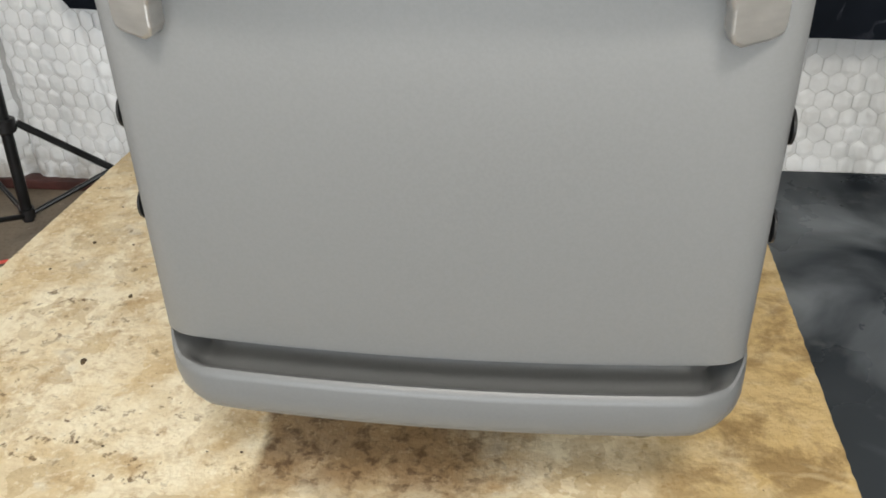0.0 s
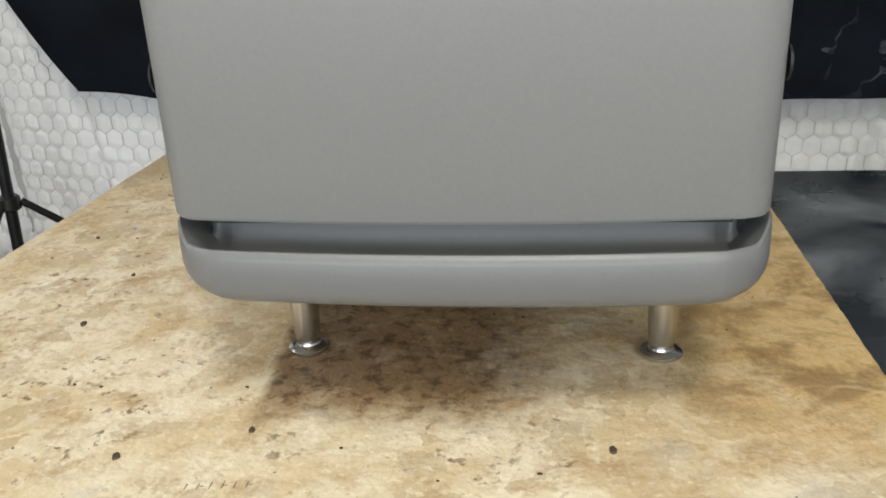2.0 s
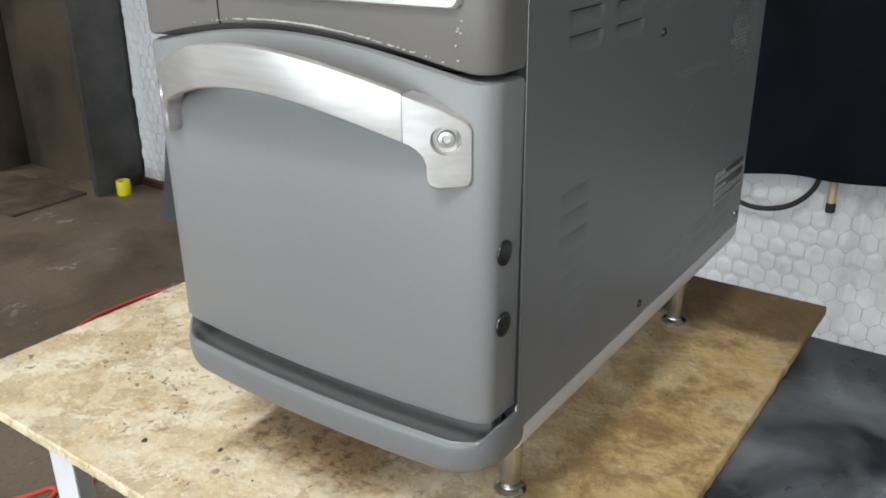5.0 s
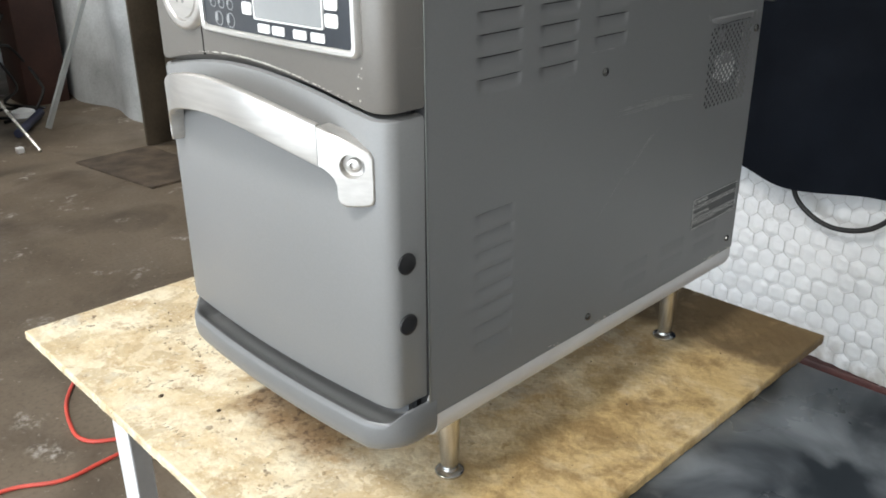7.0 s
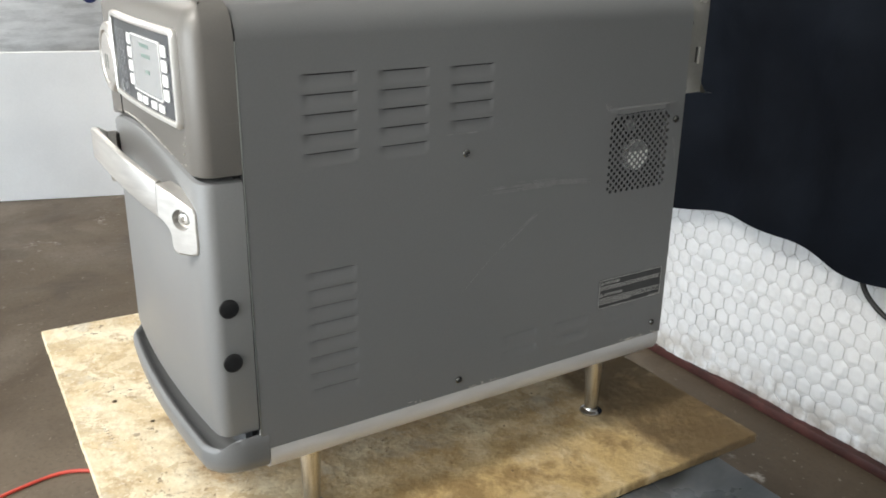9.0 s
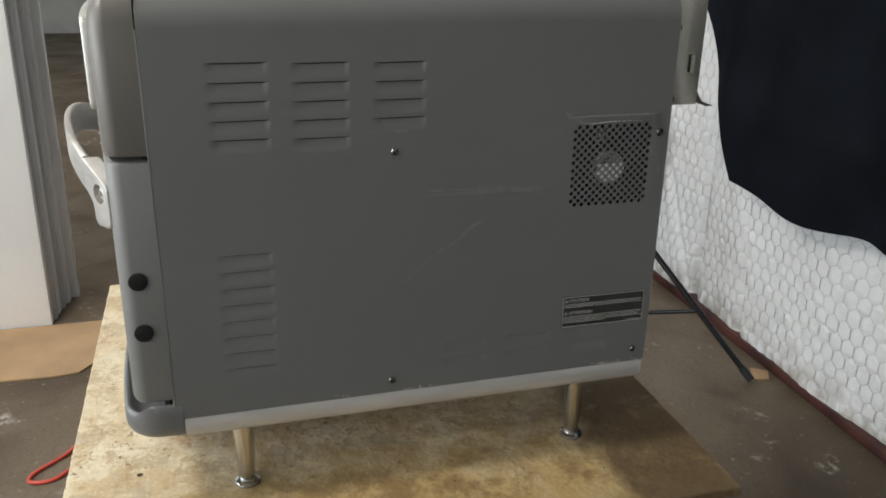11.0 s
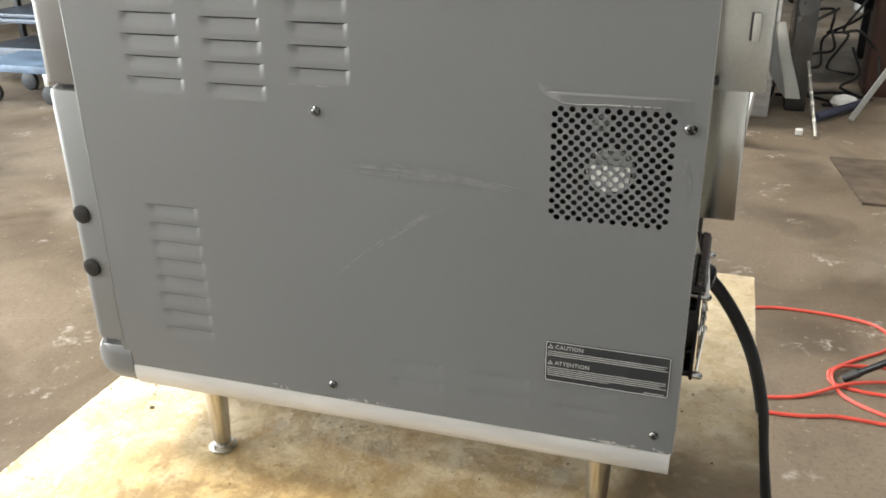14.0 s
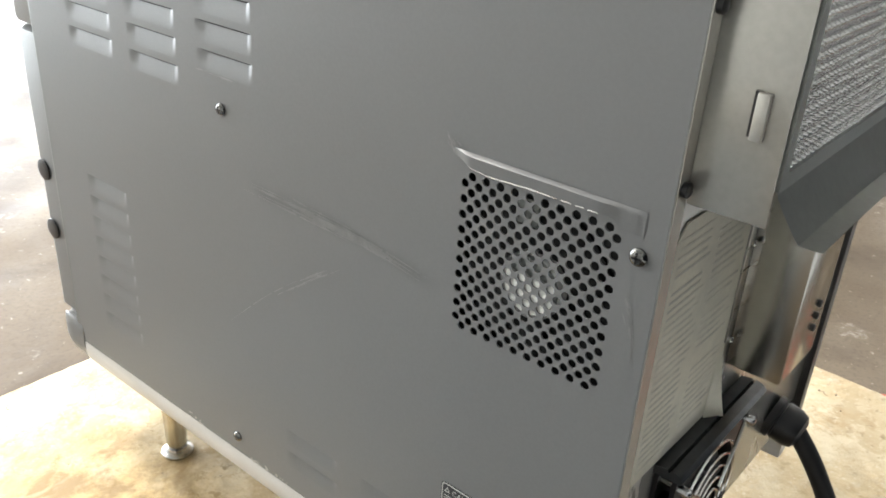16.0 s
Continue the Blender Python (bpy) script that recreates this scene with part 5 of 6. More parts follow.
for word, z in (("CAUTION", 1.0003), ("ATTENTION", 0.9820)):
    lettering("print_word", word, 0.0062, Matrix.Translation((SIDE + 0.0008, SY0 + 0.0100, z)) @ side_turn, M_PRINT, sticker, "white word")
    bm = bmesh.new()
    tri = [(SY0 + 0.0030, z), (SY0 + 0.0082, z), (SY0 + 0.0056, z + 0.0047)]
    tri2 = [(SY0 + 0.0041, z + 0.0007), (SY0 + 0.0071, z + 0.0007), (SY0 + 0.0056, z + 0.0034)]
    frame_ring(bm, tri, tri2, lambda a, b, d: on_side(a, b, d) + Vector((0.0002, 0, 0)), 0.0002)
    part("warning_triangle", bm, M_PRINT, sticker)
for z, y1 in ((0.9970, SY1 - 0.004), (0.9948, SY1 - 0.006), (0.9926, SY1 - 0.003), (0.9788, SY1 - 0.004), (0.9766, SY1 - 0.004), (0.9744, SY1 - 0.009), (0.9722, SY1 - 0.003), (0.9700, SY0 + 0.064)):
    part("print_bar", box(bmesh.new(), SIDE + 0.0006, SIDE + 0.0008, SY0 + 0.003, y1, z - 0.00032, z + 0.00032), M_PRINT, sticker, smooth=False)
part("print_bar", box(bmesh.new(), SIDE + 0.0006, SIDE + 0.0008, SY1 - 0.024, SY1 - 0.005, 0.9655, 0.9662), M_PRINT, sticker, smooth=False)

# ---------- the oven's back ----------
bm = bmesh.new()
box(bm, -0.198, 0.198, 0.695, 0.7040, 0.905, 1.39, 0.001)
back = part("back_sheet", bm, M_BACK, oven, "bare galvanised back sheet")
bm = bmesh.new()
box(bm, 0.1925, 0.2037, 0.7117, 0.7124, 0.92, 1.375)
part("rim_strip", bm, M_BACK, back)
for z in (1.361, 1.2715, 1.2625):
    part("rim_screw", turned(bmesh.new(), (0.198 if z > 1.27 else 0.186, 0.7123 if z > 1.27 else 0.7046, z), (0, 1, 0), [(0, 0.0042), (0.003, 0.0042), (0.004, 0.0025)], 12), M_BLACK, back, "black screw")
# filter housing: side cheeks, pleated filter, deflector
filt = part("filter_housing", box(bmesh.new(), -0.192, 0.192, 0.7045, 0.745, 1.268, 1.40, 0.001), M_BACK, oven, "galvanised filter housing on the back")
for x0, x1 in ((0.1885, 0.1902), (-0.1902, -0.1885)):
    bm = bmesh.new()
    box(bm, x0 + (0.0022 if x0 > 0 else -0.0022), x1 + (0.0022 if x0 > 0 else -0.0022), 0.7125, 0.7535, 1.2620, 1.402, 0.0004)
    part("cheek", bm, M_BACK, filt)
bm = bmesh.new()
box(bm, 0.1922, 0.1945, 0.7355, 0.7385, 1.3045, 1.3265)
part("slot_hole", bm, M_BLACK, filt)
part("slot_tab", box(bmesh.new(), 0.1925, 0.1972, 0.7374, 0.7436, 1.3035, 1.3265, 0.0008), M_BACK, filt, "bright folded tab")
bm = bmesh.new()


def pleat(u, v):
    z = 1.288 + 0.112 * v
    x = 0.184 - 0.368 * u
    wave = 0.0019 * math.cos(2 * math.pi * 17 * v) + 0.0007 * math.cos(2 * math.pi * 62 * u) * (0.5 + 0.5 * math.cos(2 * math.pi * 17 * v))
    return Vector((x, 0.7510 + wave, z))


grid(bm, 496, 136, pleat)
part("filter_mesh", bm, material("pleated_filter_mesh", (0.70, 0.70, 0.68), 0.24, 0.95, 0.1, 30, 300, 0.1), filt, "pleated metal mesh filter")
bm = bmesh.new()
frame_ring(bm, rounded(-0.190, 0.190, 1.280, 1.405, 0.002), rounded(-0.1825, 0.1825, 1.2885, 1.400, 0.002), lambda a, b, d: Vector((a, 0.7550 - d, b)), 0.008)
part("filter_frame", bm, M_FLAP, filt)
bm = bmesh.new()


def flap(u, v):
    x = 0.1895 - 0.379 * u
    y = 0.7525 + FLAP_OUT * v
    z = 1.2835 - 0.0255 * min(1, v * 1.7) ** 0.8 + 0.0010 * math.sin(9 * u) - 0.001 * v * math.sin(4 * u)
    return Vector((x, y, z))


FLAP_OUT = 0.0285
vs = grid(bm, 30, 10, flap)
bmesh.ops.solidify(bm, geom=bm.faces[:], thickness=0.0012)
part("deflector", bm, M_FLAP, filt, "dull sheet-steel deflector, slightly bent")

# rating labels
paper = part("rating_label", slab(bmesh.new(), [(0.062, 1.072), (0.066, 1.056), (0.176, 1.058), (0.176, 1.2300), (0.166, 1.240), (0.064, 1.240)], lambda a, b, d: Vector((a, 0.7056 - d, b)), 0.0008), M_PAPER, oven, "yellowed paper labels with faded print, one corner lifting")
rng = random.Random(9)
for k in range(30):
    z = 1.230 - 0.0056 * k
    for x0, x1 in ((0.123, 0.171), (0.069, 0.116)):
        if rng.random() < 0.82:
            part("print_bar", box(bmesh.new(), x0 + rng.uniform(0, 0.012), x1, 0.7056, 0.7058, z - 0.0009, z + 0.0009), M_PAPERTEXT, paper, smooth=False)
bm = bmesh.new()
grid(bm, 6, 10, lambda u, v: Vector((0.059 + 0.012 * u, 0.7062 + 0.010 * (1 - v) ** 2 * (1 - u), 1.055 + 0.06 * v)))
part("lifted_corner", bm, M_PAPER, paper)

# stainless box and power box
bm = bmesh.new()
box(bm, -0.012, 0.052, 0.7045, 0.7455, 1.092, 1.266, 0.0015)
cover = part("cover_box", bm, M_COVER, oven, "brushed steel cover box on the back")
part("cover_flange", box(bmesh.new(), 0.0522, 0.0615, 0.7045, 0.7066, 1.092, 1.258, 0.0004), M_STEEL, cover)
for z in (1.235, 1.19, 1.115):
    part("cover_screw", turned(bmesh.new(), (0.0565, 0.7065, z), (0, 1, 0), [(0, 0.0028), (0.002, 0.0028), (0.003, 0.0015)], 10), M_CHROME, cover)
for z in (1.118, 1.128, 1.138):
    part("cover_rivet", turned(bmesh.new(), (0.004, 0.7454, z), (0, 1, 0), [(0, 0.003), (0.0015, 0.0025)], 10), M_BLACK, cover)
GL = Vector((-0.124, 0.7030, 0.9465))
part("cable_gland", turned(bmesh.new(), GL, (-0.03, 1, -0.24), [(0, 0.0205), (0.007, 0.0205), (0.0075, 0.0180), (0.009, 0.0180), (0.0095, 0.0192), (0.022, 0.0192), (0.029, 0.0165), (0.032, 0.011)], 14), M_BLACK, oven, "black plastic cable gland")
# the square fan: two flanges, a drum between them, and a dark cap along its top
FX0, FX1, FZ0, FZ1 = 0.027, 0.138, 0.945, 1.047
FCX, FCZ = (FX0 + FX1) / 2, (FZ0 + FZ1) / 2
bm = bmesh.new()
for y in (0.7215, 0.7085):
    frame_ring(bm, rounded(FX0, FX1, FZ0, FZ1, 0.004, 4, 4), rounded(FX0 + 0.006, FX1 - 0.006, FZ0 + 0.006, FZ1 - 0.006, 0.044, 4, 4), lambda a, b, d, y=y: Vector((a, y - d, b)), 0.0035)
turned_ring = [(0.0, 0.0500), (0.012, 0.0500)]
drum = [ring(bm, (FCX, 0.7075 + d, FCZ), (0, 1, 0), r, 40) for d, r in turned_ring]
bridge(bm, drum[0], drum[1])
box(bm, FX0 + 0.003, FX1 - 0.003, 0.7085, 0.7205, FZ0 + 0.003, FZ0 + 0.010, 0.001)
for dz in (0.030, 0.052, 0.076):
    box(bm, FX1 - 0.016, FX1 - 0.004, 0.7085, 0.7205, FZ0 + dz, FZ0 + dz + 0.004, 0.001)
rear = part("rear_fan", bm, M_BLACK, oven, "black square fan with wire guard on the back")
bm = bmesh.new()
slab(bm, [(0.7045, 1.0480), (0.7045, 1.0545), (0.7140, 1.0560), (0.7150, 1.0530), (0.7165, 1.0560), (0.7230, 1.0545), (0.7255, 1.0505), (0.7245, 1.0480)], lambda a, b, d: Vector((FX1 + 0.001 - d, a, b)), FX1 - FX0 + 0.028)
part("fan_cap", bm, material("dark_slate_plastic", (0.05, 0.053, 0.056), 0.16, 0, 0.2, 12, 160, 0.05), rear, "dark slate grooved cap over the fan")
for z in (0.972, 0.976, 0.984):
    part("terminal", rod(bmesh.new(), (FX1 + 0.001, 0.7105, z - 0.015), (FX1 + 0.011, 0.7100, z - 0.014), 0.0016, 8), M_LEG, rear, "bright wire terminal")
part("mounting_post", rod(bmesh.new(), (FX1 - 0.006, 0.7040, FZ0 + 0.006), (FX1 - 0.006, 0.7275, FZ0 + 0.006), 0.0028, 10), M_LEG, rear)
part("mounting_post", rod(bmesh.new(), (FX1 - 0.006, 0.7040, FZ1 - 0.006), (FX1 - 0.006, 0.7275, FZ1 - 0.006), 0.0028, 10), M_LEG, rear)
part("fan_hub", turned(bmesh.new(), (FCX, 0.7075, FCZ), (0, 1, 0), [(0, 0.02), (0.010, 0.02), (0.012, 0.018)], 24), M_BLACK, rear)
for k in range(7):
    a = 2 * math.pi * k / 7
    bm = bmesh.new()
    grid(bm, 4, 3, lambda u, v, a=a: Vector((FCX + (0.019 + 0.028 * u) * math.cos(a + 0.55 * v), 0.7085 + 0.009 * v, FCZ + (0.019 + 0.028 * u) * math.sin(a + 0.55 * v))))
    part("fan_blade", bm, M_BLACK, rear)
guard = part("wire_guard", tube(bmesh.new(), [Vector((FCX + 0.048 * math.cos(2 * math.pi * k / 40), 0.7240, FCZ + 0.048 * math.sin(2 * math.pi * k / 40))) for k in range(41)], 0.0011, 6), M_CHROME, rear, "chrome wire guard")
for r in (0.012, 0.021, 0.030, 0.039):
    part("guard_ring", tube(bmesh.new(), [Vector((FCX + r * math.cos(2 * math.pi * k / 32), 0.7285 - 0.06 * r, FCZ + r * math.sin(2 * math.pi * k / 32))) for k in range(33)], 0.0010, 6), M_CHROME, guard)
for dx, dz in ((1, 1), (1, -1), (-1, 1), (-1, -1)):
    part("guard_arm", rod(bmesh.new(), (FCX + dx * 0.010, 0.7290, FCZ + dz * 0.010), (FCX + dx * 0.050, 0.7245, FCZ + dz * 0.044), 0.0013, 6), M_CHROME, guard)
    part("guard_screw", turned(bmesh.new(), (FCX + dx * 0.052, 0.7215, FCZ + dz * 0.0455), (0, 1, 0), [(0, 0.0036), (0.008, 0.0036), (0.010, 0.002)], 10), M_LEG, rear)

# power cord
cord_pts = smooth_path([GL + Vector((-0.001, 0.026, -0.007)), (-0.125, 0.745, 0.921), (-0.126, 0.764, 0.893), (-0.126, 0.784, 0.857), (-0.126, 0.799, 0.820), (-0.127, 0.816, 0.755), (-0.130, 0.826, 0.68), (-0.15, 0.85, 0.54), (-0.20, 0.88, 0.36), (-0.27, 0.92, 0.16), (-0.36, 0.95, 0.03), (-0.50, 1.0, 0.013), (-0.66, 0.98, 0.013)], 8)
part("power_cord", tube(bmesh.new(), cord_pts, 0.0088, 14), M_RUBBER, oven, "thick black power cord")

# The whole oven is a little wider than drawn: its left side moves out, its right side stays.
WIDER = 1.022
oven.scale.x = WIDER
oven.location.x = SIDE * (1 - WIDER)


# ---------- things round the oven ----------
# Black backdrop cloth before the white wall.
HEM = [(-1.60, 0.66), (-1.40, 0.635), (-1.30, 0.648), (-0.95, 0.606), (-0.63, 0.645), (-0.45, 0.640), (-0.20, 0.595), (0.07, 0.612), (0.26, 0.632), (0.36, 0.628), (0.58, 0.583), (0.88, 0.578), (1.5, 0.58), (2.4, 0.59)]


def hem(x):
    for (xa, za), (xb, zb) in zip(HEM, HEM[1:]):
        if xa <= x <= xb:
            t = (x - xa) / (xb - xa)
            return za + (zb - za) * t * t * (3 - 2 * t)
    return 0.67


bm = bmesh.new()


def drape(u, v):
    x = -1.305 + 3.6 * u
    bottom = hem(x)
    z = bottom + (2.3 - bottom) * v
    x -= 0.40 * (1 - u) ** 6 * (z - 0.66) / 0.6 * 1.05 if u < 0.4 else 0
    y = 1.905 + 0.022 * math.sin(7.3 * x + 1.1 * math.sin(2 * z)) + 0.012 * math.sin(17 * x + 3 * z) + 0.010 * math.sin(5 * z + 4 * x) - 0.015 * (1 - v)
    # slack creases that run slantwise and fade in and out
    for kx, kz, shift, amount in ((6.1, 3.4, 0.4, 0.020), (-4.3, 6.7, 2.1, 0.016), (11.0, -4.0, 1.2, 0.010), (3.0, 13.0, 0.3, 0.008)):
        w = 0.5 + 0.5 * math.sin(kx * x + kz * z + shift + 0.9 * math.sin(3.1 * z - 2.3 * x + shift))
        y -= amount * w ** 5 * (0.5 + 0.5 * math.sin(2.7 * x - 3.9 * z + 3 * shift))
    return Vector((x, y, z))


grid(bm, 320, 110, drape)
bmesh.ops.solidify(bm, geom=bm.faces[:], thickness=0.003)
single("backdrop_cloth", bm, M_CLOTH, (0.5, 1.9, 0.66), "navy-black backdrop cloth hanging before the white wall", "cloth")
single("crossbar_pole", rod(bmesh.new(), (-2.0, 1.90, 2.31), (2.6, 1.90, 2.31), 0.014), M_TRIPOD, (0.3, 1.9, 2.31), "black crossbar pole that carries the backdrop cloth", "pole")

cable = tube(bmesh.new(), smooth_path([(-0.23, 1.925, 0.71), (-0.22, 1.93, 0.58), (-0.17, 1.935, 0.518), (-0.09, 1.935, 0.492), (0.0, 1.935, 0.512), (0.06, 1.935, 0.57), (0.085, 1.93, 0.65)], 8), 0.0075, 10)
single("hanging_cable", cable, M_RUBBER, (-0.07, 1.95, 0.51), "black cable looped below the backdrop cloth", "cable")
cane = empty("wooden_cane", (0.108, 1.965, 0.52), "pale wooden cane with a black rubber tip behind the cloth", "cane")
part("shaft", rod(bmesh.new(), (0.112, 1.945, 0.541), (0.10, 1.945, 1.1), 0.011), M_WOOD, cane)
part("rubber_tip", turned(bmesh.new(), (0.1125, 1.945, 0.515), (0, 0, 1), [(0, 0.0125), (0.02, 0.0135), (0.027, 0.012)], 16), M_RUBBER, cane)

# Light stand.
stand = empty("light_stand", (-1.44, 1.62, 0), "black folding light stand with spread legs", "light stand")
HUB, TOPP = Vector((-1.432, 1.615, 0.390)), Vector((-1.345, 1.605, 2.3))
axis = (TOPP - HUB).normalized()
part("pole", rod(bmesh.new(), HUB - axis * 0.30, HUB + axis * 0.52, 0.0165), M_TRIPOD, stand)
part("upper_pole", rod(bmesh.new(), HUB + axis * 0.50, HUB + axis * 1.88, 0.0125), M_TRIPOD, stand)
for d, r, h in ((0.50, 0.022, 0.045), (0.74, 0.019, 0.04)):
    collar = part("collar", turned(bmesh.new(), HUB + axis * d, axis, [(0, r), (0.006, r + 0.003), (h - 0.006, r + 0.003), (h, r)], 16), M_BLACK, stand)
    part("knob", rod(bmesh.new(), HUB + axis * (d + h / 2) + Vector((-0.018, -0.012, 0)), HUB + axis * (d + h / 2) + Vector((-0.045, -0.026, 0)), 0.009), M_BLACK, collar)
part("hub", turned(bmesh.new(), HUB - axis * 0.02, axis, [(0, 0.026), (0.005, 0.03), (0.035, 0.03), (0.04, 0.024)], 16), M_BLACK, stand)
low = HUB - axis * 0.29
part("lower_hub", turned(bmesh.new(), low, axis, [(0, 0.022), (0.03, 0.022)], 16), M_BLACK, stand)
for foot in ((-1.038, 1.868, 0.012), (-1.545, 1.150, 0.012), (-1.80, 1.84, 0.012)):
    f = Vector(foot)
    top = HUB + Vector((f.x - HUB.x, f.y - HUB.y, 0)).normalized() * 0.03
    leg = part("leg", rod(bmesh.new(), top, f, 0.0105), M_TRIPOD, stand)
    part("foot", rod(bmesh.new(), f + (top - f).normalized() * 0.05, f, 0.0135), M_RUBBER, leg)
    mid = top.lerp(f, 0.5)
    part("brace", rod(bmesh.new(), low + Vector((f.x - low.x, f.y - low.y, 0)).normalized() * 0.02 + axis * 0.012, mid, 0.008), M_TRIPOD, stand)

# Grey sheet leaning on the wall, with its folded foot.
sheet = empty("leaning_sheet", (-2.4, 1.75, 0), "dark grey metal sheet leaning on the white wall", "metal sheet")
bm = bmesh.new()
slab(bm, [(0, 0), (1, 0), (1, 1), (0, 1)], lambda a, b, d: Vector((-2.600, 1.775, 0.150)).lerp(Vector((-2.02, 1.800, 0.150)), a).lerp(Vector((-2.600, 1.868, 0.640)).lerp(Vector((-1.905, 1.875, 0.668)), a), b) + Vector((0, 0.004 * d, 0)), 1)
part("upper_leaf", bm, M_PANEL, sheet, smooth=False)
bm = bmesh.new()
slab(bm, [(0, 0), (1, 0), (1, 1), (0, 1)], lambda a, b, d: Vector((-2.572, 1.718, 0.002)).lerp(Vector((-2.03, 1.732, 0.002)), a).lerp(Vector((-2.600, 1.775, 0.1495)).lerp(Vector((-2.02, 1.800, 0.1495)), a), b) + Vector((0, 0.004 * d, 0)), 1)
part("lower_leaf", bm, M_PANEL, sheet, smooth=False)

cap = turned(bmesh.new(), (-3.008, 1.842, 0), (0, 0, 1), [(0, 0.032), (0.004, 0.034), (0.066, 0.034), (0.070, 0.032), (0.0702, 0.026), (0.05, 0.025)], 24)
single("tape_roll", cap, M_YELLOW, (-3.008, 1.842, 0), "bright yellow roll standing on the floor by the column", "tape roll")

# Red extension cords.
cord = empty("extension_cord", (-1.6, 1.3, 0), "red extension cord hanging down the wall and looped on the floor", "extension cord")
R = 0.0056
part("hanging_run", tube(bmesh.new(), smooth_path([(-1.64, 1.66, 1.9), (-1.70, 1.665, 1.25), (-1.75, 1.665, 0.94), (-1.76, 1.655, 0.69), (-1.765, 1.650, 0.48), (-1.765, 1.640, 0.22), (-1.775, 1.628, 0.06), (-1.760, 1.600, R), (-1.722, 1.560, R), (-1.690, 1.468, R), (-1.662, 1.312, R), (-1.645, 1.200, R), (-1.600, 1.140, R + 0.011), (-1.540, 1.115, R + 0.011), (-1.460, 1.140, R), (-1.400, 1.210, R), (-1.366, 1.290, R), (-1.375, 1.345, R), (-1.430, 1.370, R), (-1.475, 1.330, R), (-1.490, 1.255, R), (-1.495, 1.190, R), (-1.520, 1.120, R), (-1.560, 1.108, R + 0.011), (-1.619, 1.137, R), (-1.690, 1.205, R), (-1.766, 1.288, R), (-1.840, 1.318, R), (-1.925, 1.292, R), (-1.965, 1.214, R), (-1.982, 1.100, R), (-1.985, 0.984, R)], 10), R, 8), M_RED, cord)
part("floor_loop", tube(bmesh.new(), smooth_path([(-1.36, 0.82, R), (-1.414, 1.015, R), (-1.507, 1.160, R + 0.012), (-1.568, 1.300, R + 0.004), (-1.575, 1.400, R), (-1.525, 1.495, R), (-1.452, 1.522, R), (-1.370, 1.465, R), (-1.333, 1.375, R), (-1.335, 1.250, R), (-1.338, 1.120, R), (-1.312, 1.007, R), (-1.30, 0.82, R)], 10), R, 8), M_RED, cord)
part("floor_run", tube(bmesh.new(), smooth_path([(-1.985, 0.984, R), (-1.965, 0.90, R), (-1.89, 0.72, R), (-1.74, 0.42, R), (-1.593, 0.276, R), (-1.421, 0.216, R), (-1.335, 0.222, R), (-1.285, 0.283, R), (-1.258, 0.345, R), (-1.225, 0.320, R), (-1.215, 0.20, R), (-1.215, 0.10, R), (-1.28, -0.04, R), (-1.22, -0.26, R), (-1.14, -0.33, R), (-1.07, -0.40, R), (-1.03, -0.40, R), (-1.03, -0.34, R), (-1.10, -0.26, R), (-1.05, -0.12, R), (-0.8, 0.1, R)], 10), R, 8), M_RED, cord)
part("floor_run", tube(bmesh.new(), smooth_path([(-1.30, 0.82, R), (-1.28, 0.62, R), (-1.20, 0.42, R), (-1.12, 0.274, R), (-1.02, 0.22, R), (-0.8, 0.25, R)], 10), R, 8), M_RED, cord)

scrap = slab(bmesh.new(), [(-1.126, 1.923), (-1.093, 1.972), (-1.040, 1.942), (-1.055, 1.894)], lambda a, b, d: Vector((a, b, 0.006 - d)), 0.006)
single("cardboard_scrap", scrap, M_CARD, (-1.08, 1.93, 0), "small tan cardboard scrap on the floor by the wall", "scrap", smooth=False)

# White doors propped together, with moulded edges.
stack = empty("white_door_stack", (-2.25, -1.0, 0), "white door slabs standing upright with ribbed grey edge mouldings", "doors")
tilt = Matrix.Translation((0.048, -0.022, 0)) @ Matrix.Translation((-2.10, -0.95, 0)) @ Matrix.Rotation(radians(-2.0), 4, "Y") @ Matrix.Translation((2.10, 0.95, 0))
part("door_slab", box(bmesh.new(), -2.142, -2.100, -1.565, -0.452, 0.0, 2.03, 0.003, tilt), M_DOORSKIN, stack, "plain white door slab")
for k, (x, y1) in enumerate(((-2.172, -0.440), (-2.223, -0.436), (-2.274, -0.424), (-2.325, -0.412), (-2.380, -0.385))):
    part("edge_moulding", box(bmesh.new(), x - 0.025, x + 0.025, -1.54, y1, 0.0, 2.03, 0.008, tilt), M_MOULD if k in (0, 2) else M_WHITEPAINT, stack, "ribbed grey edge moulding")

flat_card = bmesh.new()
card_line = [(-2.045, -1.1), (-1.672, -1.08), (-1.635, -0.42), (-1.645, -0.34), (-1.70, -0.30), (-2.045, -0.282)]
slab(flat_card, card_line, lambda a, b, d: Vector((a, b, 0.006 - d)), 0.0055)
single("cardboard_sheet", flat_card, M_CARD, (-1.88, -0.7, 0), "brown cardboard sheet lying flat on the floor", "cardboard", smooth=False)

# White slab leaning far off, wrapped box behind it.
bm = bmesh.new()
slab(bm, [(0, 0), (1, 0), (1, 1), (0, 1)], lambda a, b, d: Vector((-4.225, -0.086, 0.003)).lerp(Vector((-3.935, 0.819, 0.003)), a).lerp(Vector((-4.395, -0.016, 0.79)).lerp(Vector((-4.115, 0.919, 0.785)), a), b) + Vector((-0.05 * d, 0.015 * d, 0)), 1)
single("leaning_white_panel", bm, M_SLAB, (-4.15, 0.5, 0), "plain white insulation panel leaning on stacked boxes", "panel", smooth=False)
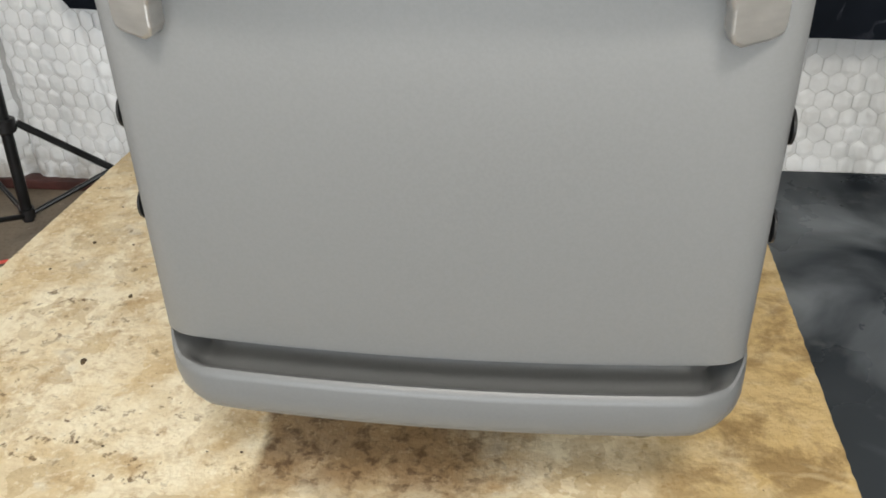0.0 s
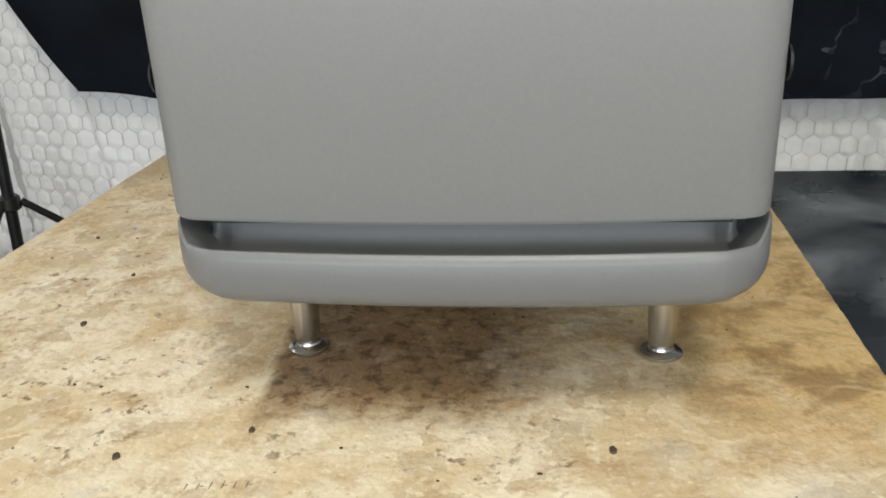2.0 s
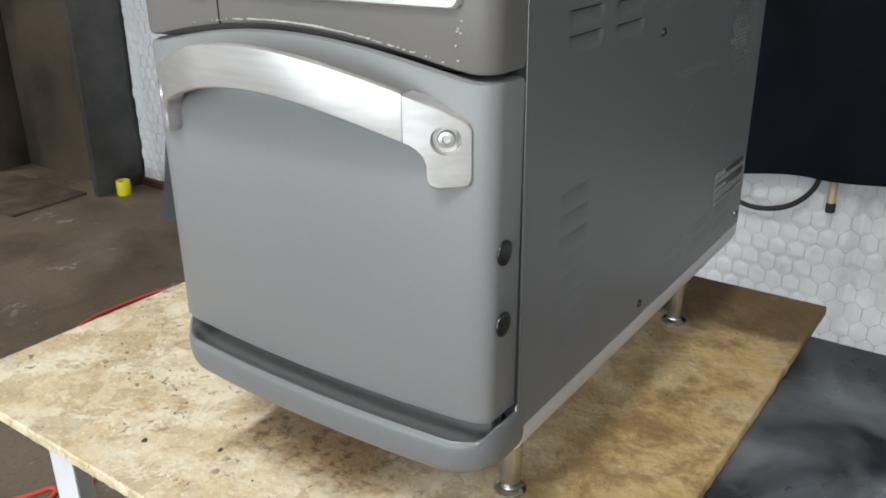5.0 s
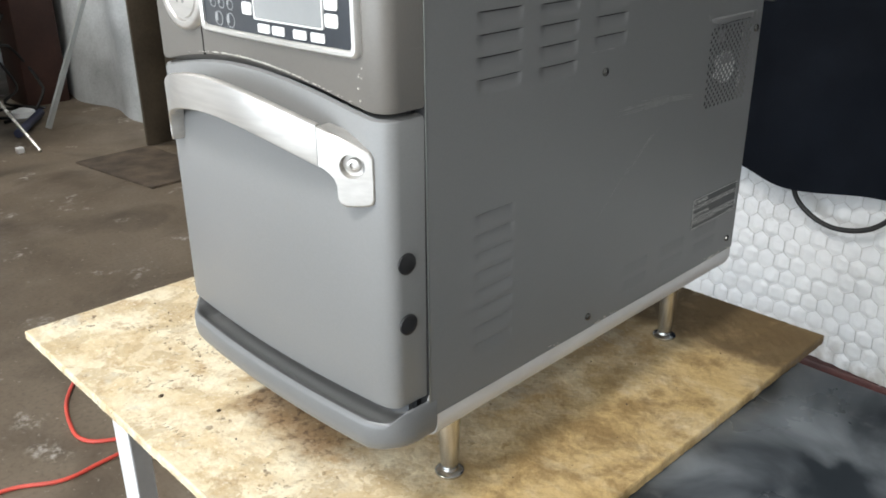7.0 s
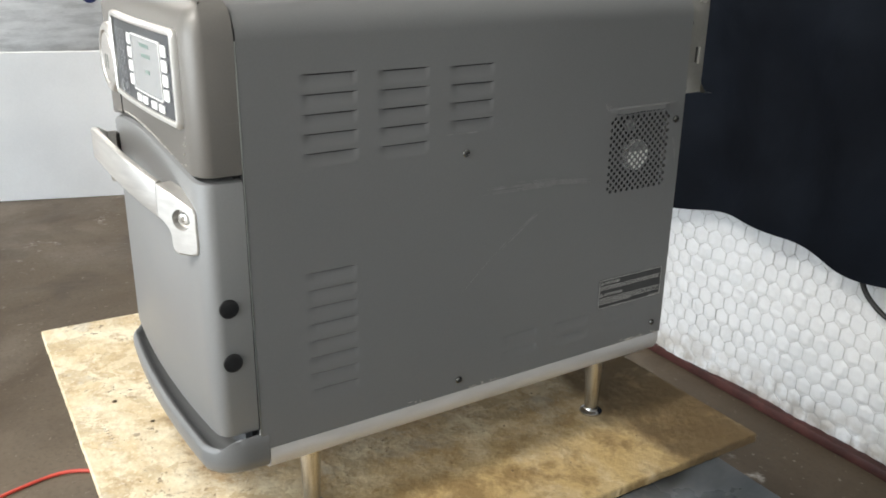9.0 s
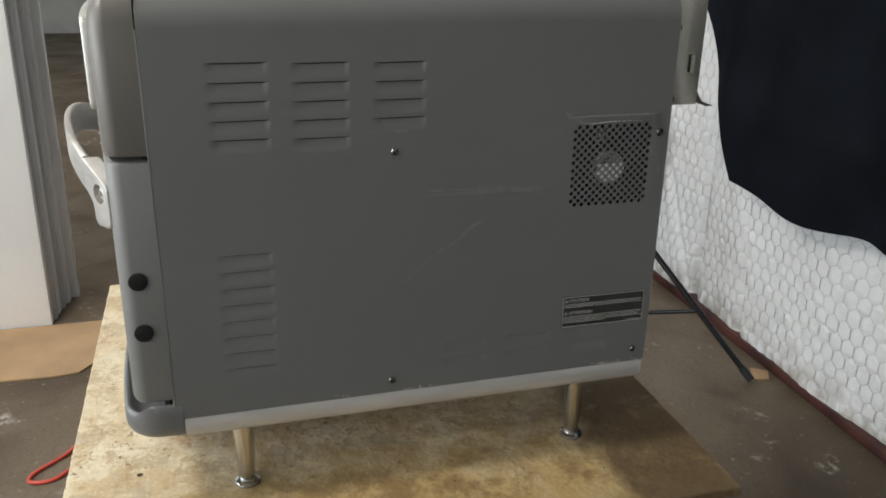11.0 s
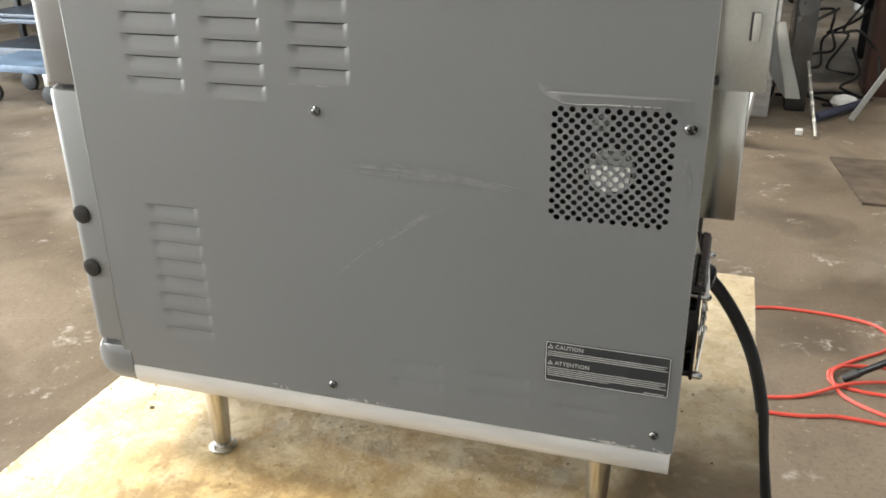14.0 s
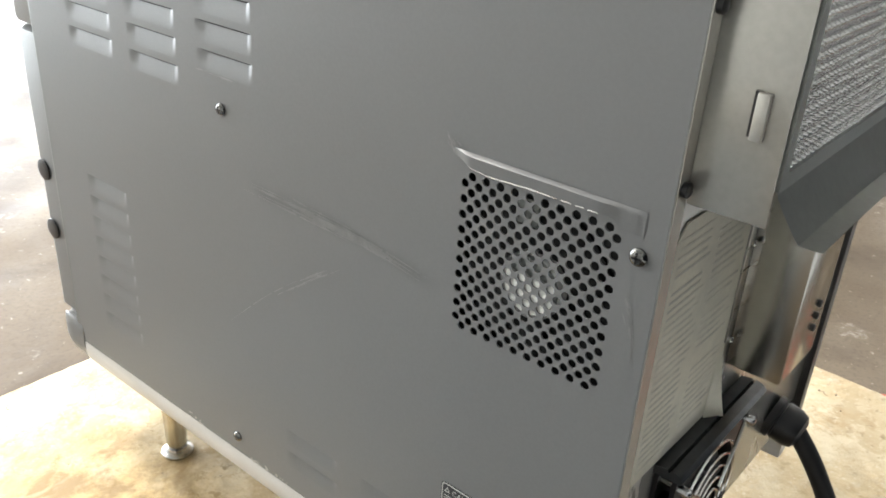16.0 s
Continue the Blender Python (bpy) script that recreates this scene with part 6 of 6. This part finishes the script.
crate = empty("wrapped_crate", (-4.75, 0.55, 0), "whitish wrapped crate with a blue marking behind the white panel", "crate")
part("crate_body", box(bmesh.new(), -5.2, -4.60, 0.0, 0.97, 0.0, 1.5, 0.01), material("white_stretch_wrap", (0.74, 0.75, 0.76), 0.28, 0, 0.12, 5, 40, 0.5, stretch=(1, 1, 5)), crate)
bm = bmesh.new()
frame_ring(bm, [(0.80 + 0.062 * math.cos(2 * math.pi * k / 20), 1.10 + 0.085 * math.sin(2 * math.pi * k / 20)) for k in range(20)], [(0.80 + 0.040 * math.cos(2 * math.pi * k / 20), 1.10 + 0.060 * math.sin(2 * math.pi * k / 20)) for k in range(20)], lambda a, b, d: Vector((-4.597 - d, a - 0.02, b)), 0.002)
part("blue_marking", bm, M_BLUE, crate)

# Floor mat, plank, post and dark bench far off.
single("floor_mat", slab(bmesh.new(), [(-3.84, 1.27), (-3.155, 1.36), (-3.155, 1.735), (-3.84, 1.70)], lambda a, b, d: Vector((a, b, 0.012 - d)), 0.0115), M_MAT, (-3.5, 1.5, 0), "dark brown floor mat before the recess", "floor mat")
plank = rod(bmesh.new(), (-4.62, 1.438, 0.014), (-4.72, 1.93, 0.95), 0.02, 4)
single("leaning_lath", plank, M_GALV, (-4.62, 1.44, 0), "grey-white lath leaning on the far wall", "lath")
bench = empty("cluttered_bench", (-6.0, 1.4, 0), "dark bench draped with black cloth among tangled cables", "bench")
part("bench_top", box(bmesh.new(), -6.9, -5.55, 0.55, 1.72, 0.80, 0.84, 0.004), M_TRIPOD, bench)
bm = bmesh.new()
grid(bm, 24, 10, lambda u, v: Vector((-5.54 + 0.03 * math.sin(19 * u), 0.5 + 1.25 * u, 0.86 - (0.42 - 0.22 * math.sin(3.0 * u + 0.2)) * v)))
bmesh.ops.solidify(bm, geom=bm.faces[:], thickness=0.004)
part("drape", bm, M_CLOTH, bench)
for lx, ly in ((-5.6, 0.62), (-5.6, 1.66), (-6.85, 0.62), (-6.62, 1.68)):
    part("bench_leg", box(bmesh.new(), lx - 0.03, lx + 0.03, ly - 0.03, ly + 0.03, 0, 0.80, 0.003), M_TRIPOD, bench)
single("brown_column", box(bmesh.new(), -5.62, -5.29, 1.575, 1.86, 0, CEIL, 0.01), material("maroon_brown_paint", (0.06, 0.028, 0.022), 0.55, 0, 0.2, 3, 60, 0.1), (-5.6, 1.86, 0), "maroon-brown painted column by the far wall", "column", kind="structure")
rng = random.Random(21)
for k in range(7):
    x, y = rng.uniform(-5.9, -5.1), rng.uniform(0.85, 1.5)
    pts = [(x, y, rng.uniform(0.3, 0.75))]
    for s in range(7):
        x, y = x + rng.uniform(-0.22, 0.22), min(1.62, max(0.6, y + rng.uniform(-0.22, 0.22)))
        pts.append((x, y, max(0.011, pts[-1][2] - rng.uniform(0.0, 0.2)) if s < 5 else 0.011))
    single("tangled_cable", tube(bmesh.new(), smooth_path(pts, 5), 0.010, 6), M_RUBBER, pts[0], "tangled black cable hanging to the floor", "cable", "tangled cables")
single("blue_tube", tube(bmesh.new(), smooth_path([(-4.545, 1.235, 0.035), (-4.72, 1.36, 0.035), (-4.96, 1.53, 0.035)], 6), 0.026, 12), material("dusty_dark_blue_plastic", (0.030, 0.036, 0.075), 0.5, 0, 0.25, 9, 120, 0.1), (-4.75, 1.4, 0), "dark blue plastic tube lying on the floor", "tube")
single("white_bundle", turned(bmesh.new(), (-4.985, 1.43, 0.0), (0, 0, 1), [(0, 0.06), (0.03, 0.085), (0.06, 0.07), (0.075, 0.03)], 12), M_SLAB, (-4.985, 1.43, 0), "crumpled white bundle on the floor", "bundle")
single("metal_rod", rod(bmesh.new(), (-4.19, 1.22, 0.01), (-4.85, 1.17, 0.33), 0.010, 8), M_BACK, (-4.19, 1.22, 0), "thin metal rod leaning on the cables", "rod")
single("small_fitting", box(bmesh.new(), -4.28, -4.24, 1.115, 1.155, 0, 0.035, 0.006), M_SLAB, (-4.26, 1.135, 0), "small white fitting on the floor", "fitting")
single("dark_cabinet", box(bmesh.new(), -5.40, -4.80, 1.07, 1.19, 0, 1.5, 0.008), M_PANEL, (-5.0, 1.05, 0), "dark narrow cabinet behind the white panel", "cabinet")

# Leaning sheets, shelf and cart on the far side.
for k, (dx, dy) in enumerate(((0, 0), (-0.06, 0.06), (-0.11, 0.10))):
    bm = bmesh.new()
    slab(bm, [(0, 0), (1, 0), (1, 1), (0, 1)], lambda a, b, d: Vector((-3.29 + dx, -3.14 + dy, 0)).lerp(Vector((-3.29 + dx, -2.70 + dy, 0)), a).lerp(Vector((-3.60 + dx, -2.88 + dy, 0.69)).lerp(Vector((-3.58 + dx, -2.70 + dy, 0.69)), a), b) + Vector((-0.02 * d, 0, 0)), 1)
    single("leaning_metal_panel", bm, M_DULLGALV, (-3.35, -2.9 + dy, 0), "dull green-grey metal panel leaning with others on a shelf", "panel", "leaning panels", smooth=False)
shelf = empty("storage_shelf", (-4.45, -3.7, 0), "dark steel shelf loaded with grey sheet stock", "shelf")
for z in (0.12, 0.45, 0.80, 1.15, 1.5):
    part("shelf_board", box(bmesh.new(), -4.75, -4.17, -4.7, -2.6, z, z + 0.03, 0.003), M_STOCK, shelf)
    part("sheet_stock", box(bmesh.new(), -4.70, -4.21, -4.6 + 0.2 * z, -2.8, z + 0.032, z + 0.10 + 0.05 * math.sin(9 * z), 0.006), M_STOCK if z != 0.80 else M_PANEL, shelf, "stacked dark sheet stock")
for lx, ly in ((-4.73, -4.68), (-4.19, -4.68), (-4.73, -2.62), (-4.19, -2.62)):
    part("upright", box(bmesh.new(), lx - 0.02, lx + 0.02, ly - 0.02, ly + 0.02, 0, 1.8, 0.002), M_TRIPOD, shelf)
cart = empty("wheeled_cart", (-3.9, -3.9, 0), "low dark cart on castors beside the shelf", "cart")
part("deck", box(bmesh.new(), -4.13, -3.67, -4.15, -3.52, 0.22, 0.27, 0.005), M_DULLBLUE, cart)
for lx, ly in ((-4.07, -4.08), (-3.73, -4.08), (-4.07, -3.60), (-3.73, -3.60)):
    wheel = part("castor", turned(bmesh.new(), (lx - 0.018, ly, 0.065), (1, 0, 0), [(0, 0.055), (0.004, 0.065), (0.032, 0.065), (0.036, 0.055)], 20), M_RUBBER, cart)
    part("fork", box(bmesh.new(), lx - 0.028, lx + 0.028, ly - 0.02, ly + 0.02, 0.13, 0.22, 0.004), M_BACK, wheel)

# White tubular stand by the open door.
horse = empty("white_stand", (-1.7, -2.9, 0), "white tubular steel stand near the open door", "stand")
T = 0.016
LEGS = (((-1.33, -2.81, 0), (-1.43, -3.05, 0.75)), ((-1.95, -2.60, 0), (-2.00, -2.72, 0.75)), ((-1.60, -3.62, 0), (-1.55, -3.48, 0.75)), ((-2.20, -3.35, 0), (-2.12, -3.22, 0.75)))
for a, b in LEGS:
    leg = part("leg", rod(bmesh.new(), a, b, T), M_WHITEPAINT, horse)
    part("leg_cap", rod(bmesh.new(), a, Vector(a).lerp(Vector(b), 0.05), T + 0.004), M_RUBBER, leg)
for z in (0.15, 0.50):
    for p, q in ((0, 1), (0, 2), (1, 3), (2, 3)):
        ends = [Vector(LEGS[k][0]).lerp(Vector(LEGS[k][1]), z / 0.75) for k in (p, q)]
        part("stretcher", rod(bmesh.new(), ends[0], ends[1], T * 0.75), M_WHITEPAINT, horse)
low, high = Vector(LEGS[0][0]).lerp(Vector(LEGS[0][1]), 0.07), Vector(LEGS[0][0]).lerp(Vector(LEGS[0][1]), 0.2).lerp(Vector(LEGS[1][0]).lerp(Vector(LEGS[1][1]), 0.2), 0.16)
part("brace", rod(bmesh.new(), low, high, T * 0.7), M_WHITEPAINT, horse)
part("top_board", box(bmesh.new(), -2.16, -1.40, -3.54, -2.70, 0.752, 0.785, 0.006), M_WHITEPAINT, horse)
part("blue_tray", box(bmesh.new(), -1.98, -1.50, -3.30, -2.84, 0.513, 0.60, 0.02), M_DULLBLUE, horse)

# Specks, bark crumbs and pencil marks on the board.
rng = random.Random(77)
bm = bmesh.new()
for k in range(120):
    x, y = rng.uniform(-0.57, 0.32), rng.uniform(-0.06, 0.80)
    r = rng.choice((0.0006, 0.0008, 0.0012, 0.0018))
    h = r * 0.5
    turnz = rng.uniform(0, 6)
    slab(bm, [(x + r * rng.uniform(0.5, 1.3) * math.cos(turnz + a), y + r * rng.uniform(0.4, 0.9) * math.sin(turnz + a)) for a in (0, 1.1, 2.2, 3.3, 4.4, 5.4)], lambda a, b, d: Vector((a, b, TOP_Z + h - d)), h)
single("crumbs", bm, material("dark_crumb", (0.05, 0.03, 0.018), 0.8, 0, 0.3, 40, 200, 0.1), (0, 0.3, TOP_Z), "dark crumbs and bark specks scattered on the board", "crumbs", kind="stuff", smooth=False)
for x, y, r in ((-0.396, 0.193, 0.0058), (-0.26, -0.018, 0.005), (-0.399, 0.311, 0.0035), (0.100, 0.008, 0.005), (-0.497, 0.423, 0.003), (-0.17, 0.02, 0.004)):
    bm = bmesh.new()
    n = 9
    r *= 0.72
    slab(bm, [(x + r * rng.uniform(0.5, 1.0) * math.cos(2 * math.pi * k / n), y + 1.5 * r * rng.uniform(0.5, 1.0) * math.sin(2 * math.pi * k / n)) for k in range(n)], lambda a, b, d: Vector((a, b, TOP_Z + 0.002 - d)), 0.002)
    single("bark_flake", bm, material("bark", (0.09, 0.062, 0.034), 0.85, 0, 0.3, 60, 300, 0.2), (x, y, TOP_Z), "small dark bark flake on the board", "flake", "bark flakes", smooth=False)

# Faint pencil scribble by the board's front edge.
rng = random.Random(31)
bm = bmesh.new()
for k in range(6):
    x, y = -0.195 + 0.0085 * k, -0.052 + 0.001 * k
    box(bm, x, x + 0.0007, y, y + rng.uniform(0.006, 0.010), TOP_Z, TOP_Z + 0.0002)
    if k % 2:
        box(bm, x + 0.0007, x + 0.004, y + 0.003, y + 0.0037, TOP_Z, TOP_Z + 0.0002)
single("pencil_marks", bm, material("grey_pencil", (0.13, 0.115, 0.095), 0.7, 0, 0.2, 60, 300, 0), (-0.17, -0.05, TOP_Z), "faint grey pencil marks near the board edge", "marks", kind="stuff", smooth=False)
